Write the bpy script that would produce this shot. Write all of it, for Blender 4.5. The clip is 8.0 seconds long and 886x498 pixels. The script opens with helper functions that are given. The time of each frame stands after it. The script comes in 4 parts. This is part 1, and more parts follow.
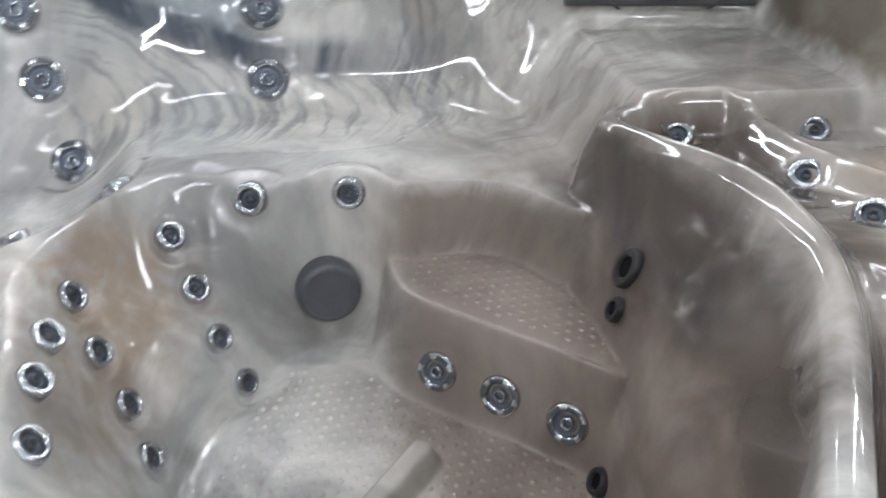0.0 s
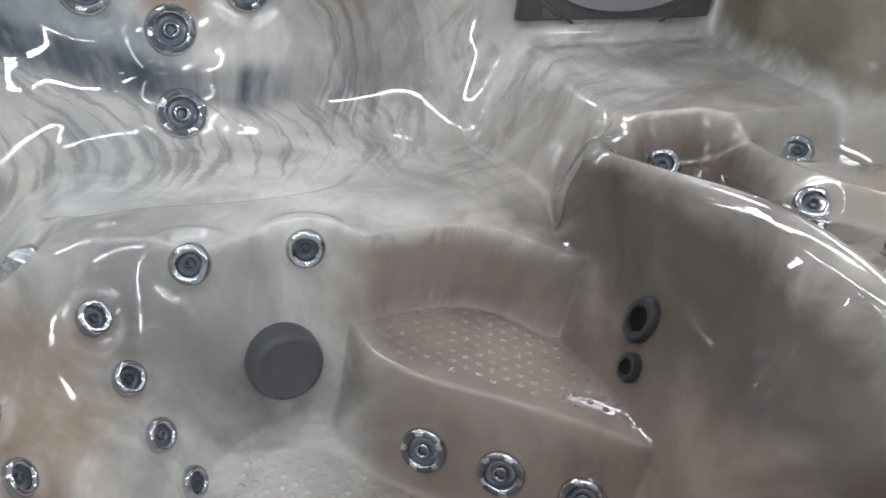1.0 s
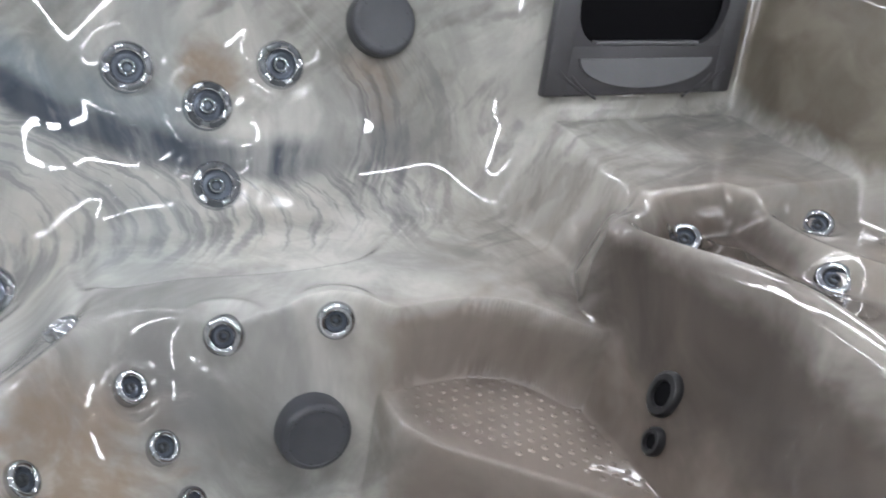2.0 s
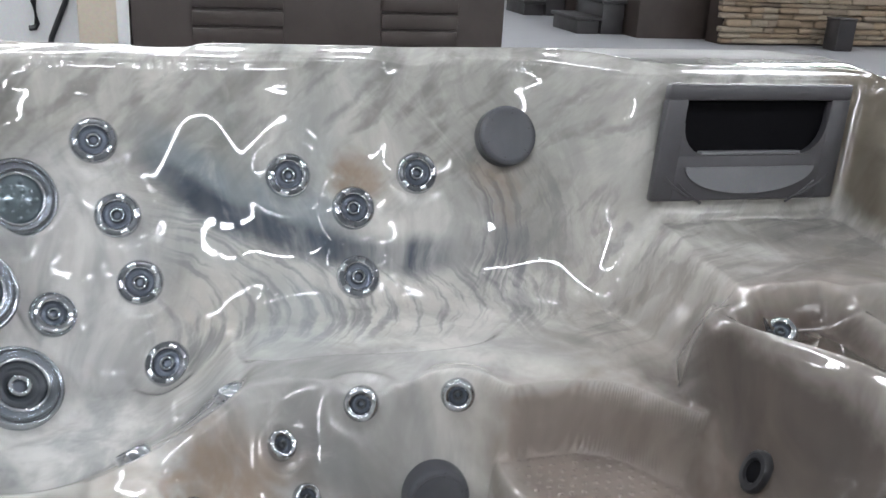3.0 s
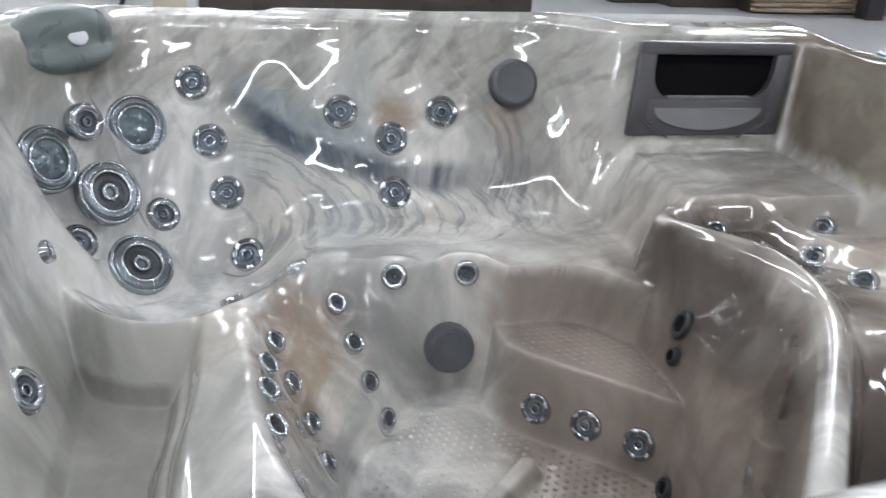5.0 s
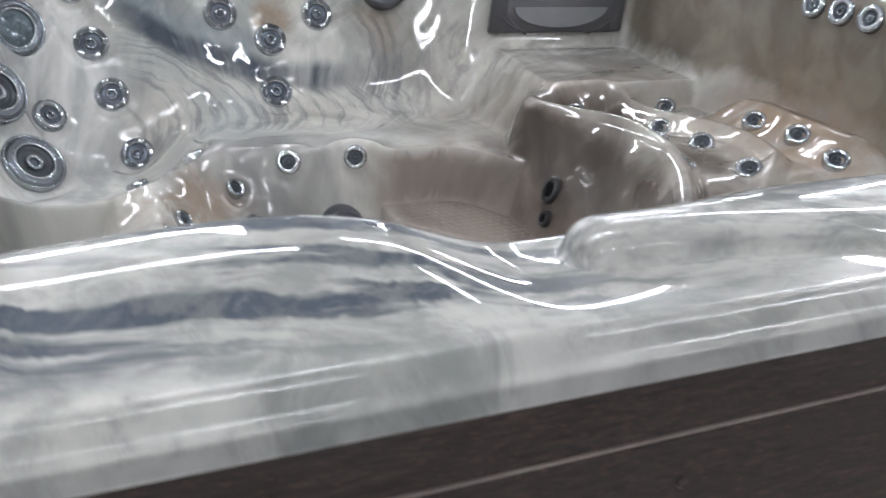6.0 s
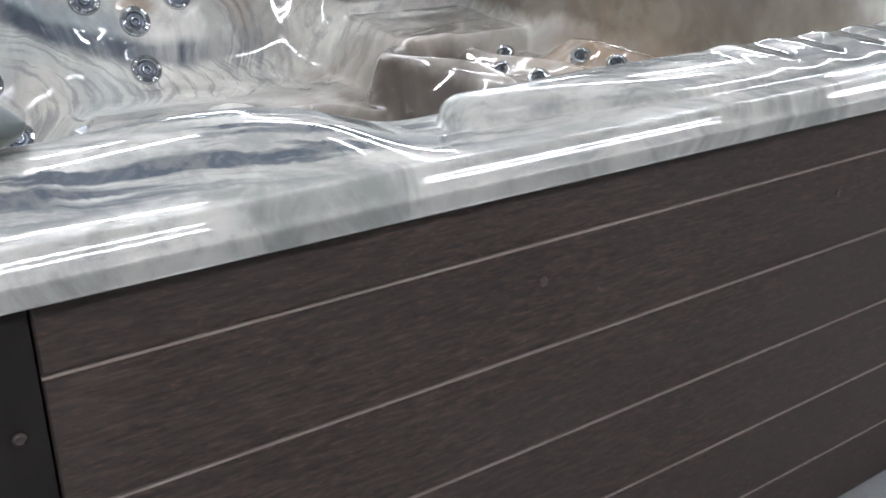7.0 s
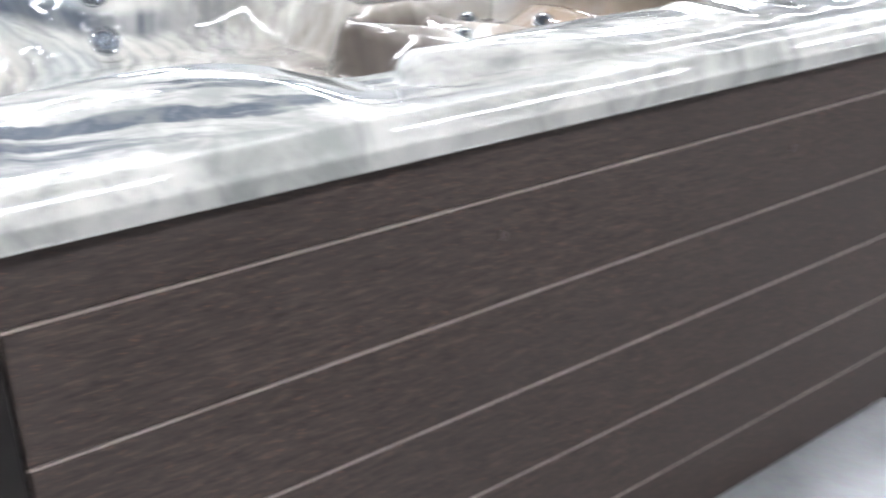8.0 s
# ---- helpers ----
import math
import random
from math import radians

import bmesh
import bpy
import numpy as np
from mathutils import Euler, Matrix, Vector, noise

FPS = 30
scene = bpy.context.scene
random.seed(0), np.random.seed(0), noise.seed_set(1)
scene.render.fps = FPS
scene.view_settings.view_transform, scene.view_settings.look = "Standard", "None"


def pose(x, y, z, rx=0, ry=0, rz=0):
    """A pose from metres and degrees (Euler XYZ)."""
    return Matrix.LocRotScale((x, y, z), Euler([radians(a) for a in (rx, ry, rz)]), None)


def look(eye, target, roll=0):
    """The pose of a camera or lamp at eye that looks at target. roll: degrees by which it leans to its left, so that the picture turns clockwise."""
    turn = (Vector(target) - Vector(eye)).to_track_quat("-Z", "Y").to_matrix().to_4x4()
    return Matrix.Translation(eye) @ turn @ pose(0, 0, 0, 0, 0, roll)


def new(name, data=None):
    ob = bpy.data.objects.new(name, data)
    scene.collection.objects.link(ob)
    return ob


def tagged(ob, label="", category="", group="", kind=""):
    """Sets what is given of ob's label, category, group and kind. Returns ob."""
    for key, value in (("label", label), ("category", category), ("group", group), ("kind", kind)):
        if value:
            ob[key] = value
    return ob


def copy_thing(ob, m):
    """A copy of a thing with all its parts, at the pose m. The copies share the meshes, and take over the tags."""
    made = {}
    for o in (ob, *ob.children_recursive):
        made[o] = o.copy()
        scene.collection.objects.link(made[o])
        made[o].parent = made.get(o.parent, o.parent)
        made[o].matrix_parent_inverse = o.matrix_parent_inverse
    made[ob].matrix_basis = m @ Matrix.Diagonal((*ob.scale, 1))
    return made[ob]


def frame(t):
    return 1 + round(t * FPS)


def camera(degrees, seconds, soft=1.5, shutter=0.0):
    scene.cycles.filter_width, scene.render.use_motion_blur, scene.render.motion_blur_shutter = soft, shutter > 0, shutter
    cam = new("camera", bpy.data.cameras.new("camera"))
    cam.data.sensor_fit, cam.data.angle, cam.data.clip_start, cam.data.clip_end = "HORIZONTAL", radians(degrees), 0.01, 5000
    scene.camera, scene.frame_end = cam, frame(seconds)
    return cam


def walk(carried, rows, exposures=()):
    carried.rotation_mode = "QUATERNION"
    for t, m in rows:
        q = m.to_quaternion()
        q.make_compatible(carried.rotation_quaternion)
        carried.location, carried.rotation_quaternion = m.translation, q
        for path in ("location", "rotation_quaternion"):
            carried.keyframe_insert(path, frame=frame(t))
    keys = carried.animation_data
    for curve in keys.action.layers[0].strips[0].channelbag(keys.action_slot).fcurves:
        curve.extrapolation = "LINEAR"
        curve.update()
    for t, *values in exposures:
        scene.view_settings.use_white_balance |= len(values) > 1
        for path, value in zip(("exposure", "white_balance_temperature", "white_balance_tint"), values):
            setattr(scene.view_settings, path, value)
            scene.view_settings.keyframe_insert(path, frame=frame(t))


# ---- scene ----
cam = camera(51.1, 8.0, 1.5, 0.5)
PATH = [
    (0, (-0.303, 0.155, 1.09), (0.236, 1.81, 0.105), 4.3),
    (0.5, (-0.382, 0.301, 1.057), (0.398, 1.893, 0.131), 3.8),
    (1, (-0.403, 0.423, 1.048), (0.432, 1.967, 0.089), 6.0),
    (1.2, (-0.417, 0.431, 1.039), (0.479, 1.972, 0.132), 7.1),
    (2.3, (-0.428, 0.383, 1.095), (0.283, 2.071, 0.291), 5.1),
    (2.5, (-0.448, 0.349, 1.092), (0.186, 2.098, 0.359), 4.8),
    (2.9, (-0.463, 0.26, 1.115), (0.116, 2.061, 0.465), 3.5),
    (3, (-0.472, 0.232, 1.139), (0.091, 2.031, 0.469), 3.1),
    (3.1, (-0.501, 0.202, 1.129), (0.08, 2.005, 0.487), 3.8),
    (3.5, (-0.566, 0.073, 1.116), (0.01, 1.862, 0.433), 4.4),
    (4, (-0.553, -0.055, 1.189), (-0.114, 1.719, 0.376), 4.0),
    (4.2, (-0.542, -0.102, 1.203), (-0.14, 1.687, 0.405), 3.6),
    (5.3, (-0.589, -0.354, 1.185), (-0.01, 1.417, 0.457), 2.2),
    (5.5, (-0.674, -0.398, 1.163), (0.039, 1.303, 0.39), 2.3),
    (5.9, (-0.735, -0.462, 1.134), (0.044, 1.183, 0.306), 3.3),
    (6, (-0.727, -0.471, 1.124), (0.056, 1.176, 0.303), 4.3),
    (6.5, (-0.815, -0.592, 1.102), (0.221, 0.894, 0.254), 3.5),
    (7, (-0.898, -0.702, 1.117), (0.14, 0.79, 0.283), 1.7),
    (7.5, (-0.888, -0.748, 1.099), (0.24, 0.649, 0.22), 1.5),
    (7.7, (-0.881, -0.749, 1.096), (0.297, 0.609, 0.218), 1.8),
    (8, (-0.897, -0.722, 1.099), (0.181, 0.715, 0.22), 1.5),
]
EXPOSURE = [(0.0, 0.0), (5.5, 0.0), (6.0, -0.1), (6.5, -0.12), (7.0, 0.2), (7.6, 0.75), (8.0, 0.85)]
walk(cam, [(t, look(eye, target, roll)) for t, eye, target, roll in PATH], EXPOSURE)


# ---------------------------------------------------------------- light
world = bpy.data.worlds.new("world")
scene.world = world
world.use_nodes = True
world.node_tree.nodes["Background"].inputs[0].default_value = (0.92, 0.92, 1.0, 1)
world.node_tree.nodes["Background"].inputs[1].default_value = 0.15
LIGHT = 66.0


# ---------------------------------------------------------------- materials
def material(name, base=(0.5, 0.5, 0.5), rough=0.5, metal=0.0, coat=0.0):
    m = bpy.data.materials.new(name)
    m.use_nodes = True
    b = m.node_tree.nodes["Principled BSDF"]
    b.inputs["Base Color"].default_value = (*base, 1)
    b.inputs["Roughness"].default_value = rough
    b.inputs["Metallic"].default_value = metal
    b.inputs["Coat Weight"].default_value = coat
    b.inputs["Coat Roughness"].default_value = 0.02
    return m


class Nodes:
    """Short names for building a node tree."""

    def __init__(self, m):
        self.t = m.node_tree
        self.b = self.t.nodes["Principled BSDF"]

    def add(self, kind, **values):
        n = self.t.nodes.new(kind)
        for k, v in values.items():
            n.inputs[k.replace("_", " ")].default_value = v
        return n

    def link(self, a, b):
        self.t.links.new(a, b)

    def coords(self, scale=(1, 1, 1), turn=(0, 0, 0), source="Object"):
        c = self.t.nodes.new("ShaderNodeTexCoord")
        p = self.t.nodes.new("ShaderNodeMapping")
        p.inputs["Scale"].default_value = scale
        p.inputs["Rotation"].default_value = [radians(a) for a in turn]
        self.link(c.outputs[source], p.inputs["Vector"])
        return p.outputs["Vector"]

    def noise(self, vector, scale, detail=4.0, rough=0.55, distort=0.0):
        n = self.add("ShaderNodeTexNoise", Scale=scale, Detail=detail, Roughness=rough, Distortion=distort)
        self.link(vector, n.inputs["Vector"])
        return n

    def ramp(self, value, stops):
        r = self.t.nodes.new("ShaderNodeValToRGB")
        e = r.color_ramp.elements
        while len(e) < len(stops):
            e.new(0.5)
        for el, (p, c) in zip(e, stops):
            el.position = p
            el.color = (*c, 1) if len(c) == 3 else c
        self.link(value, r.inputs["Fac"])
        return r.outputs["Color"]

    def mix(self, fac, a, b, blend="MIX"):
        n = self.t.nodes.new("ShaderNodeMix")
        n.data_type, n.blend_type = "RGBA", blend
        for v, i in ((fac, 0), (a, 6), (b, 7)):
            if isinstance(v, (int, float)):
                n.inputs[i].default_value = v
            elif isinstance(v, tuple):
                n.inputs[i].default_value = (*v, 1)
            else:
                self.link(v, n.inputs[i])
        return n.outputs[2]

    def math(self, op, a, b=0.0, clamp=False):
        n = self.t.nodes.new("ShaderNodeMath")
        n.operation, n.use_clamp = op, clamp
        for v, i in ((a, 0), (b, 1)):
            if isinstance(v, (int, float)):
                n.inputs[i].default_value = v
            else:
                self.link(v, n.inputs[i])
        return n.outputs[0]

    def range(self, value, a, b, lo=0.0, hi=1.0):
        n = self.add("ShaderNodeMapRange", From_Min=a, From_Max=b, To_Min=lo, To_Max=hi)
        n.interpolation_type = "SMOOTHSTEP"
        self.link(value, n.inputs["Value"])
        return n.outputs[0]

    def bump(self, height, strength, distance):
        n = self.add("ShaderNodeBump", Strength=strength, Distance=distance)
        self.link(height, n.inputs["Height"])
        self.link(n.outputs["Normal"], self.b.inputs["Normal"])


def marbled():
    """Poured acrylic: cream, tan and smoky blue swirls under a clear gloss."""
    m = material("marbled acrylic", rough=0.16, coat=1.0)
    m.node_tree.nodes["Principled BSDF"].inputs["Specular IOR Level"].default_value = 0.05
    m.node_tree.nodes["Principled BSDF"].inputs["Coat Roughness"].default_value = 0.008
    k = Nodes(m)
    p = k.coords()
    # a slow swirl that bends everything else
    bend = k.noise(p, 1.7, 2.0, 0.5, 0.6)
    off = k.t.nodes.new("ShaderNodeVectorMath")
    off.operation = "MULTIPLY_ADD"
    k.link(bend.outputs["Color"], off.inputs[0])
    off.inputs[1].default_value = (0.42, 0.42, 0.42)
    k.link(p, off.inputs[2])
    q = off.outputs[0]
    stretch = k.t.nodes.new("ShaderNodeMapping")
    stretch.inputs["Scale"].default_value = (1.0, 1.0, 0.45)
    stretch.inputs["Rotation"].default_value = (0.3, 0.5, 0.4)
    k.link(q, stretch.inputs["Vector"])
    flow = k.noise(stretch.outputs[0], 2.6, 5.0, 0.55, 0.5)
    base = k.ramp(flow.outputs["Fac"], [(0.27, (0.13, 0.13, 0.13)), (0.40, (0.27, 0.265, 0.255)), (0.49, (0.45, 0.445, 0.425)), (0.57, (0.66, 0.65, 0.61)), (0.66, (0.56, 0.545, 0.50)), (0.76, (0.33, 0.325, 0.31))])
    # fine combed streaks
    comb = k.t.nodes.new("ShaderNodeMapping")
    comb.inputs["Scale"].default_value = (6.0, 2.4, 1.3)
    comb.inputs["Rotation"].default_value = (0.2, 0.7, 0.2)
    k.link(q, comb.inputs["Vector"])
    fine = k.noise(comb.outputs[0], 2.2, 4.0, 0.55, 0.2)
    streak = k.range(fine.outputs["Fac"], 0.47, 0.68)
    veil = k.noise(p, 2.3, 3.0, 0.5)
    amount = k.math("MULTIPLY", streak, k.range(veil.outputs["Fac"], 0.38, 0.65, 0.05, 0.6))
    base = k.mix(amount, base, (0.23, 0.235, 0.235))
    # rusty patches
    rust = k.noise(p, 4.1, 4.0, 0.6, 0.8)
    base = k.mix(k.range(rust.outputs["Fac"], 0.60, 0.74, 0.0, 0.55), base, (0.30, 0.20, 0.12))
    # smoky blue pour marks
    sep = k.t.nodes.new("ShaderNodeSeparateXYZ")
    wob = k.noise(p, 5.0, 4.0, 0.6, 0.5)
    shift = k.t.nodes.new("ShaderNodeVectorMath")
    shift.operation = "MULTIPLY_ADD"
    k.link(wob.outputs["Color"], shift.inputs[0])
    shift.inputs[1].default_value = (0.16, 0.16, 0.16)
    k.link(p, shift.inputs[2])
    k.link(shift.outputs[0], sep.inputs[0])
    px, py, pz = (k.math("SUBTRACT", s, 0.08) for s in sep.outputs)

    def pour(base, along, across, thick, lo, hi, colour, strength):
        a = k.math("ABSOLUTE", across)
        f = k.range(a, thick, thick * 0.25)
        f = k.math("MULTIPLY", f, k.range(along, lo - 0.08, lo + 0.06))
        f = k.math("MULTIPLY", f, k.range(along, hi + 0.06, hi - 0.08))
        f = k.math("MULTIPLY", f, k.range(fine.outputs["Fac"], 0.3, 0.6, 0.55, 1.0))
        return k.mix(k.math("MULTIPLY", f, strength), base, colour)

    # places bent by a smaller wobble, for the marks that keep their line
    ripple = k.noise(p, 9.0, 4.0, 0.65, 0.4)
    near_place = k.t.nodes.new("ShaderNodeVectorMath")
    near_place.operation = "MULTIPLY_ADD"
    k.link(ripple.outputs["Color"], near_place.inputs[0])
    near_place.inputs[1].default_value = (0.04, 0.04, 0.04)
    k.link(p, near_place.inputs[2])
    cut = k.t.nodes.new("ShaderNodeSeparateXYZ")
    k.link(near_place.outputs[0], cut.inputs[0])
    sx, sy, sz = (k.math("SUBTRACT", c, 0.02) for c in cut.outputs)

    def lined(u, v, w, lo, hi):
        """Thin wandering lines of equal u."""
        c = k.t.nodes.new("ShaderNodeCombineXYZ")
        k.link(u, c.inputs[0])
        k.link(v, c.inputs[1])
        k.link(w, c.inputs[2])
        return k.range(k.noise(c.outputs[0], 1.0, 3.0, 0.6, 0.25).outputs["Fac"], lo, hi)

    # slanting brush marks on the upper back
    slope_u = k.math("MULTIPLY", k.math("SUBTRACT", sz, k.math("MULTIPLY", sx, 0.8)), 15.0)
    slope_v = k.math("MULTIPLY", k.math("ADD", sz, k.math("MULTIPLY", sx, 1.2)), 3.2)
    brush = lined(slope_u, slope_v, k.math("MULTIPLY", sy, 2.0), 0.46, 0.66)
    where = k.math("MULTIPLY", k.range(pz, 0.50, 0.66), k.range(py, 1.7, 1.85))
    base = k.mix(k.math("MULTIPLY", where, 0.55), base, (0.36, 0.35, 0.315))
    base = k.mix(k.math("MULTIPLY", k.math("MULTIPLY", brush, where), 0.62), base, (0.165, 0.16, 0.15))
    on_far = k.range(py, 1.64, 1.76)
    along_far = k.math("SUBTRACT", k.math("ADD", sz, sy), 1.93)
    sag = k.math("SUBTRACT", 0.05, k.math("MINIMUM", sx, 0.05))
    far_line = k.math("SUBTRACT", k.math("SUBTRACT", sz, 0.484), k.math("MULTIPLY", k.math("MULTIPLY", sag, sag), 0.584))
    pale = k.math("MULTIPLY", k.range(px, -0.46, -0.62), k.math("MULTIPLY", k.range(py, 1.42, 1.58), k.range(pz, 0.74, 0.62)))
    base = k.mix(k.math("MULTIPLY", pale, 0.6), base, k.mix(k.range(fine.outputs["Fac"], 0.40, 0.62), (0.70, 0.695, 0.67), (0.44, 0.45, 0.445)))
    # cream under the streak, with bowed smoky lines run down from it
    below = k.math("MULTIPLY", k.math("MULTIPLY", k.range(far_line, 0.0, -0.04), on_far), k.math("MULTIPLY", k.range(px, -0.56, -0.42), k.range(px, 0.42, 0.20)))
    base = k.mix(k.math("MULTIPLY", below, 0.75), base, (0.60, 0.58, 0.535))
    dv = k.math("SUBTRACT", along_far, 0.36)
    bow = k.math("ADD", sx, k.math("MULTIPLY", k.math("MULTIPLY", dv, dv), 3.2))
    drip = lined(k.math("MULTIPLY", bow, 46.0), k.math("MULTIPLY", along_far, 5.0), k.math("MULTIPLY", sx, 2.0), 0.45, 0.64)
    drip = k.math("MULTIPLY", drip, k.math("MULTIPLY", below, k.range(along_far, 0.16, 0.30)))
    base = k.mix(k.math("MULTIPLY", drip, 0.6), base, (0.14, 0.15, 0.16))
    teal = k.math("MULTIPLY", k.range(veil.outputs["Fac"], 0.45, 0.62), k.math("MULTIPLY", on_far, k.range(px, 0.05, -0.25)))
    base = k.mix(k.math("MULTIPLY", teal, k.math("MULTIPLY", k.range(px, -0.62, -0.45), 0.4)), base, (0.30, 0.35, 0.365))
    base = pour(base, px, k.math("SUBTRACT", far_line, 0.035), 0.085, -0.50, -0.12, (0.20, 0.24, 0.27), k.math("MULTIPLY", on_far, 0.7))
    base = pour(base, px, far_line, 0.050, -0.47, 0.08, (0.04, 0.052, 0.075), k.math("MULTIPLY", on_far, 0.95))
    # bowed lines to the right of it
    dx = k.math("SUBTRACT", sx, 0.03)
    dz = k.math("SUBTRACT", sz, 0.55)
    ring = k.math("SQRT", k.math("ADD", k.math("MULTIPLY", dx, dx), k.math("MULTIPLY", dz, dz)))
    rings = lined(k.math("MULTIPLY", ring, 52.0), k.math("MULTIPLY", sz, 5.0), k.math("MULTIPLY", sx, 4.0), 0.46, 0.62)
    rings = k.math("MULTIPLY", rings, k.math("MULTIPLY", k.math("MULTIPLY", k.range(ring, 0.34, 0.28), k.range(ring, 0.10, 0.16)), k.range(dx, 0.02, 0.14)))
    base = k.mix(k.math("MULTIPLY", k.math("MULTIPLY", k.math("MULTIPLY", rings, k.range(dz, -0.17, -0.08)), k.range(dz, 0.16, 0.05)), k.math("MULTIPLY", on_far, 0.8)), base, (0.12, 0.122, 0.14))
    # combed lines across the platform and the ramp up to it
    comb_u = k.math("ADD", k.math("MULTIPLY", sy, 26.0), k.math("MULTIPLY", sx, -9.0))
    combed = lined(comb_u, k.math("MULTIPLY", sx, 3.0), k.math("MULTIPLY", sz, 12.0), 0.48, 0.62)
    there = k.math("MULTIPLY", k.range(px, 0.18, 0.32), k.math("MULTIPLY", k.range(py, 1.42, 1.56), k.range(pz, 0.70, 0.60)))
    base = k.mix(k.math("MULTIPLY", there, 0.5), base, (0.40, 0.38, 0.34))
    base = k.mix(k.math("MULTIPLY", k.math("MULTIPLY", combed, there), 0.6), base, (0.21, 0.205, 0.20))
    # navy streaks along the near rim
    near = k.range(py, 0.30, 0.22)
    near_u = k.math("ADD", k.math("MULTIPLY", sy, 34.0), k.math("MULTIPLY", sx, 5.0))
    streaks = lined(near_u, k.math("MULTIPLY", sx, 3.5), k.math("MULTIPLY", sz, 16.0), 0.43, 0.57)
    base = k.mix(k.math("MULTIPLY", near, 0.68), base, (0.47, 0.46, 0.43))
    base = k.mix(k.math("MULTIPLY", near, k.range(px, -0.30, -0.65, 0.0, 0.15)), base, (0.20, 0.205, 0.20))
    base = k.mix(k.math("MULTIPLY", streaks, k.math("MULTIPLY", near, k.math("MULTIPLY", k.range(sy, -0.01, 0.035, 0.12, 1.0), k.range(px, -0.25, -0.50, 0.55, 0.95)))), base, (0.065, 0.08, 0.105))
    base = pour(base, px, k.math("SUBTRACT", sy, 0.075), 0.062, -1.2, -0.40, (0.045, 0.058, 0.08), k.math("MULTIPLY", k.math("MULTIPLY", near, k.range(sy, 0.01, 0.05)), k.math("MULTIPLY", k.range(wob.outputs["Fac"], 0.40, 0.56, 0.45, 1.0), k.math("ADD", 0.05, k.math("MULTIPLY", streaks, 0.95)))))
    # fine cloudy veining
    cloud = k.noise(stretch.outputs[0], 15.0, 6.0, 0.66, 0.5)
    base = k.mix(k.range(cloud.outputs["Fac"], 0.36, 0.58, 0.20, 0.0), base, (0.14, 0.14, 0.14))
    base = k.mix(k.range(cloud.outputs["Fac"], 0.50, 0.72, 0.0, 0.22), base, (0.68, 0.665, 0.62))
    base = k.mix(k.math("MULTIPLY", near, k.range(cloud.outputs["Fac"], 0.36, 0.54, 0.55, 0.0)), base, (0.20, 0.21, 0.205))
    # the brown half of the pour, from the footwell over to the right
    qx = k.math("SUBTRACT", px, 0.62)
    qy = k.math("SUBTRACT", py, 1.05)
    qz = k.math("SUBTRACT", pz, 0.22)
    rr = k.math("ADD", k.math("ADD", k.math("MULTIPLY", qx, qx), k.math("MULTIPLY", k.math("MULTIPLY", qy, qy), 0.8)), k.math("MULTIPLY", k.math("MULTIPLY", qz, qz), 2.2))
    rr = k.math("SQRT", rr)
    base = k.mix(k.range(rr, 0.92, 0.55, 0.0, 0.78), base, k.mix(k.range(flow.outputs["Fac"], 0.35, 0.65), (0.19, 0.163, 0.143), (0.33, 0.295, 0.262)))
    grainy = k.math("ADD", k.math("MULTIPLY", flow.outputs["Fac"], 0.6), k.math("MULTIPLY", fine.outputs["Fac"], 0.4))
    # tall wall below its crest: brown pour, its shade painted in as well
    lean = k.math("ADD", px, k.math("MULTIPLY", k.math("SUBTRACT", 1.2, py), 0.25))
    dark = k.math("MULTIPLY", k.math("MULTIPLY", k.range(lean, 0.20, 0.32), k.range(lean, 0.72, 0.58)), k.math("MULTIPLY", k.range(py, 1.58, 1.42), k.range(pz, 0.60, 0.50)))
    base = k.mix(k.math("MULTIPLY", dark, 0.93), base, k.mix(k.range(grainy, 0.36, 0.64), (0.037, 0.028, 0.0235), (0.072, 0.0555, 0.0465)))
    # alcove under the far seat: brown pour with the recess shade painted in
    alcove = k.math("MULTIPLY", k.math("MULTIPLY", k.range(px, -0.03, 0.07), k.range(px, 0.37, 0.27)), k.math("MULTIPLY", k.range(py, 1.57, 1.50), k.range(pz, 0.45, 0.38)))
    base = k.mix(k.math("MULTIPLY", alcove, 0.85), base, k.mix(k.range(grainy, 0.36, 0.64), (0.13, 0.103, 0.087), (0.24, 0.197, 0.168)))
    sage = k.math("MULTIPLY", k.range(px, -0.50, -0.60), k.math("MULTIPLY", k.range(py, 1.55, 1.40), k.range(pz, 0.46, 0.40)))
    base = k.mix(k.math("MULTIPLY", sage, 0.7), base, k.mix(k.range(grainy, 0.36, 0.64), (0.28, 0.28, 0.26), (0.46, 0.455, 0.42)))
    # flat bottom of the left seat: dark reflection painted in as grey-brown
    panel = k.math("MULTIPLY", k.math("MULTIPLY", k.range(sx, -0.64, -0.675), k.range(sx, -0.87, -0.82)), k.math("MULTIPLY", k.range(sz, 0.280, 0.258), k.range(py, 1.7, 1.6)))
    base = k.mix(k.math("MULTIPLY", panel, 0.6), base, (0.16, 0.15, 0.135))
    olive = k.math("MULTIPLY", k.range(px, 0.83, 0.90), k.math("MULTIPLY", k.range(pz, 0.57, 0.63), k.range(py, 0.3, 0.5)))
    base = k.mix(k.math("MULTIPLY", olive, 0.9), base, k.mix(k.range(fine.outputs["Fac"], 0.4, 0.62), (0.105, 0.085, 0.062), (0.17, 0.145, 0.112)))
    # amber stains where the pour ran thin
    broken = k.range(ripple.outputs["Fac"], 0.26, 0.62)
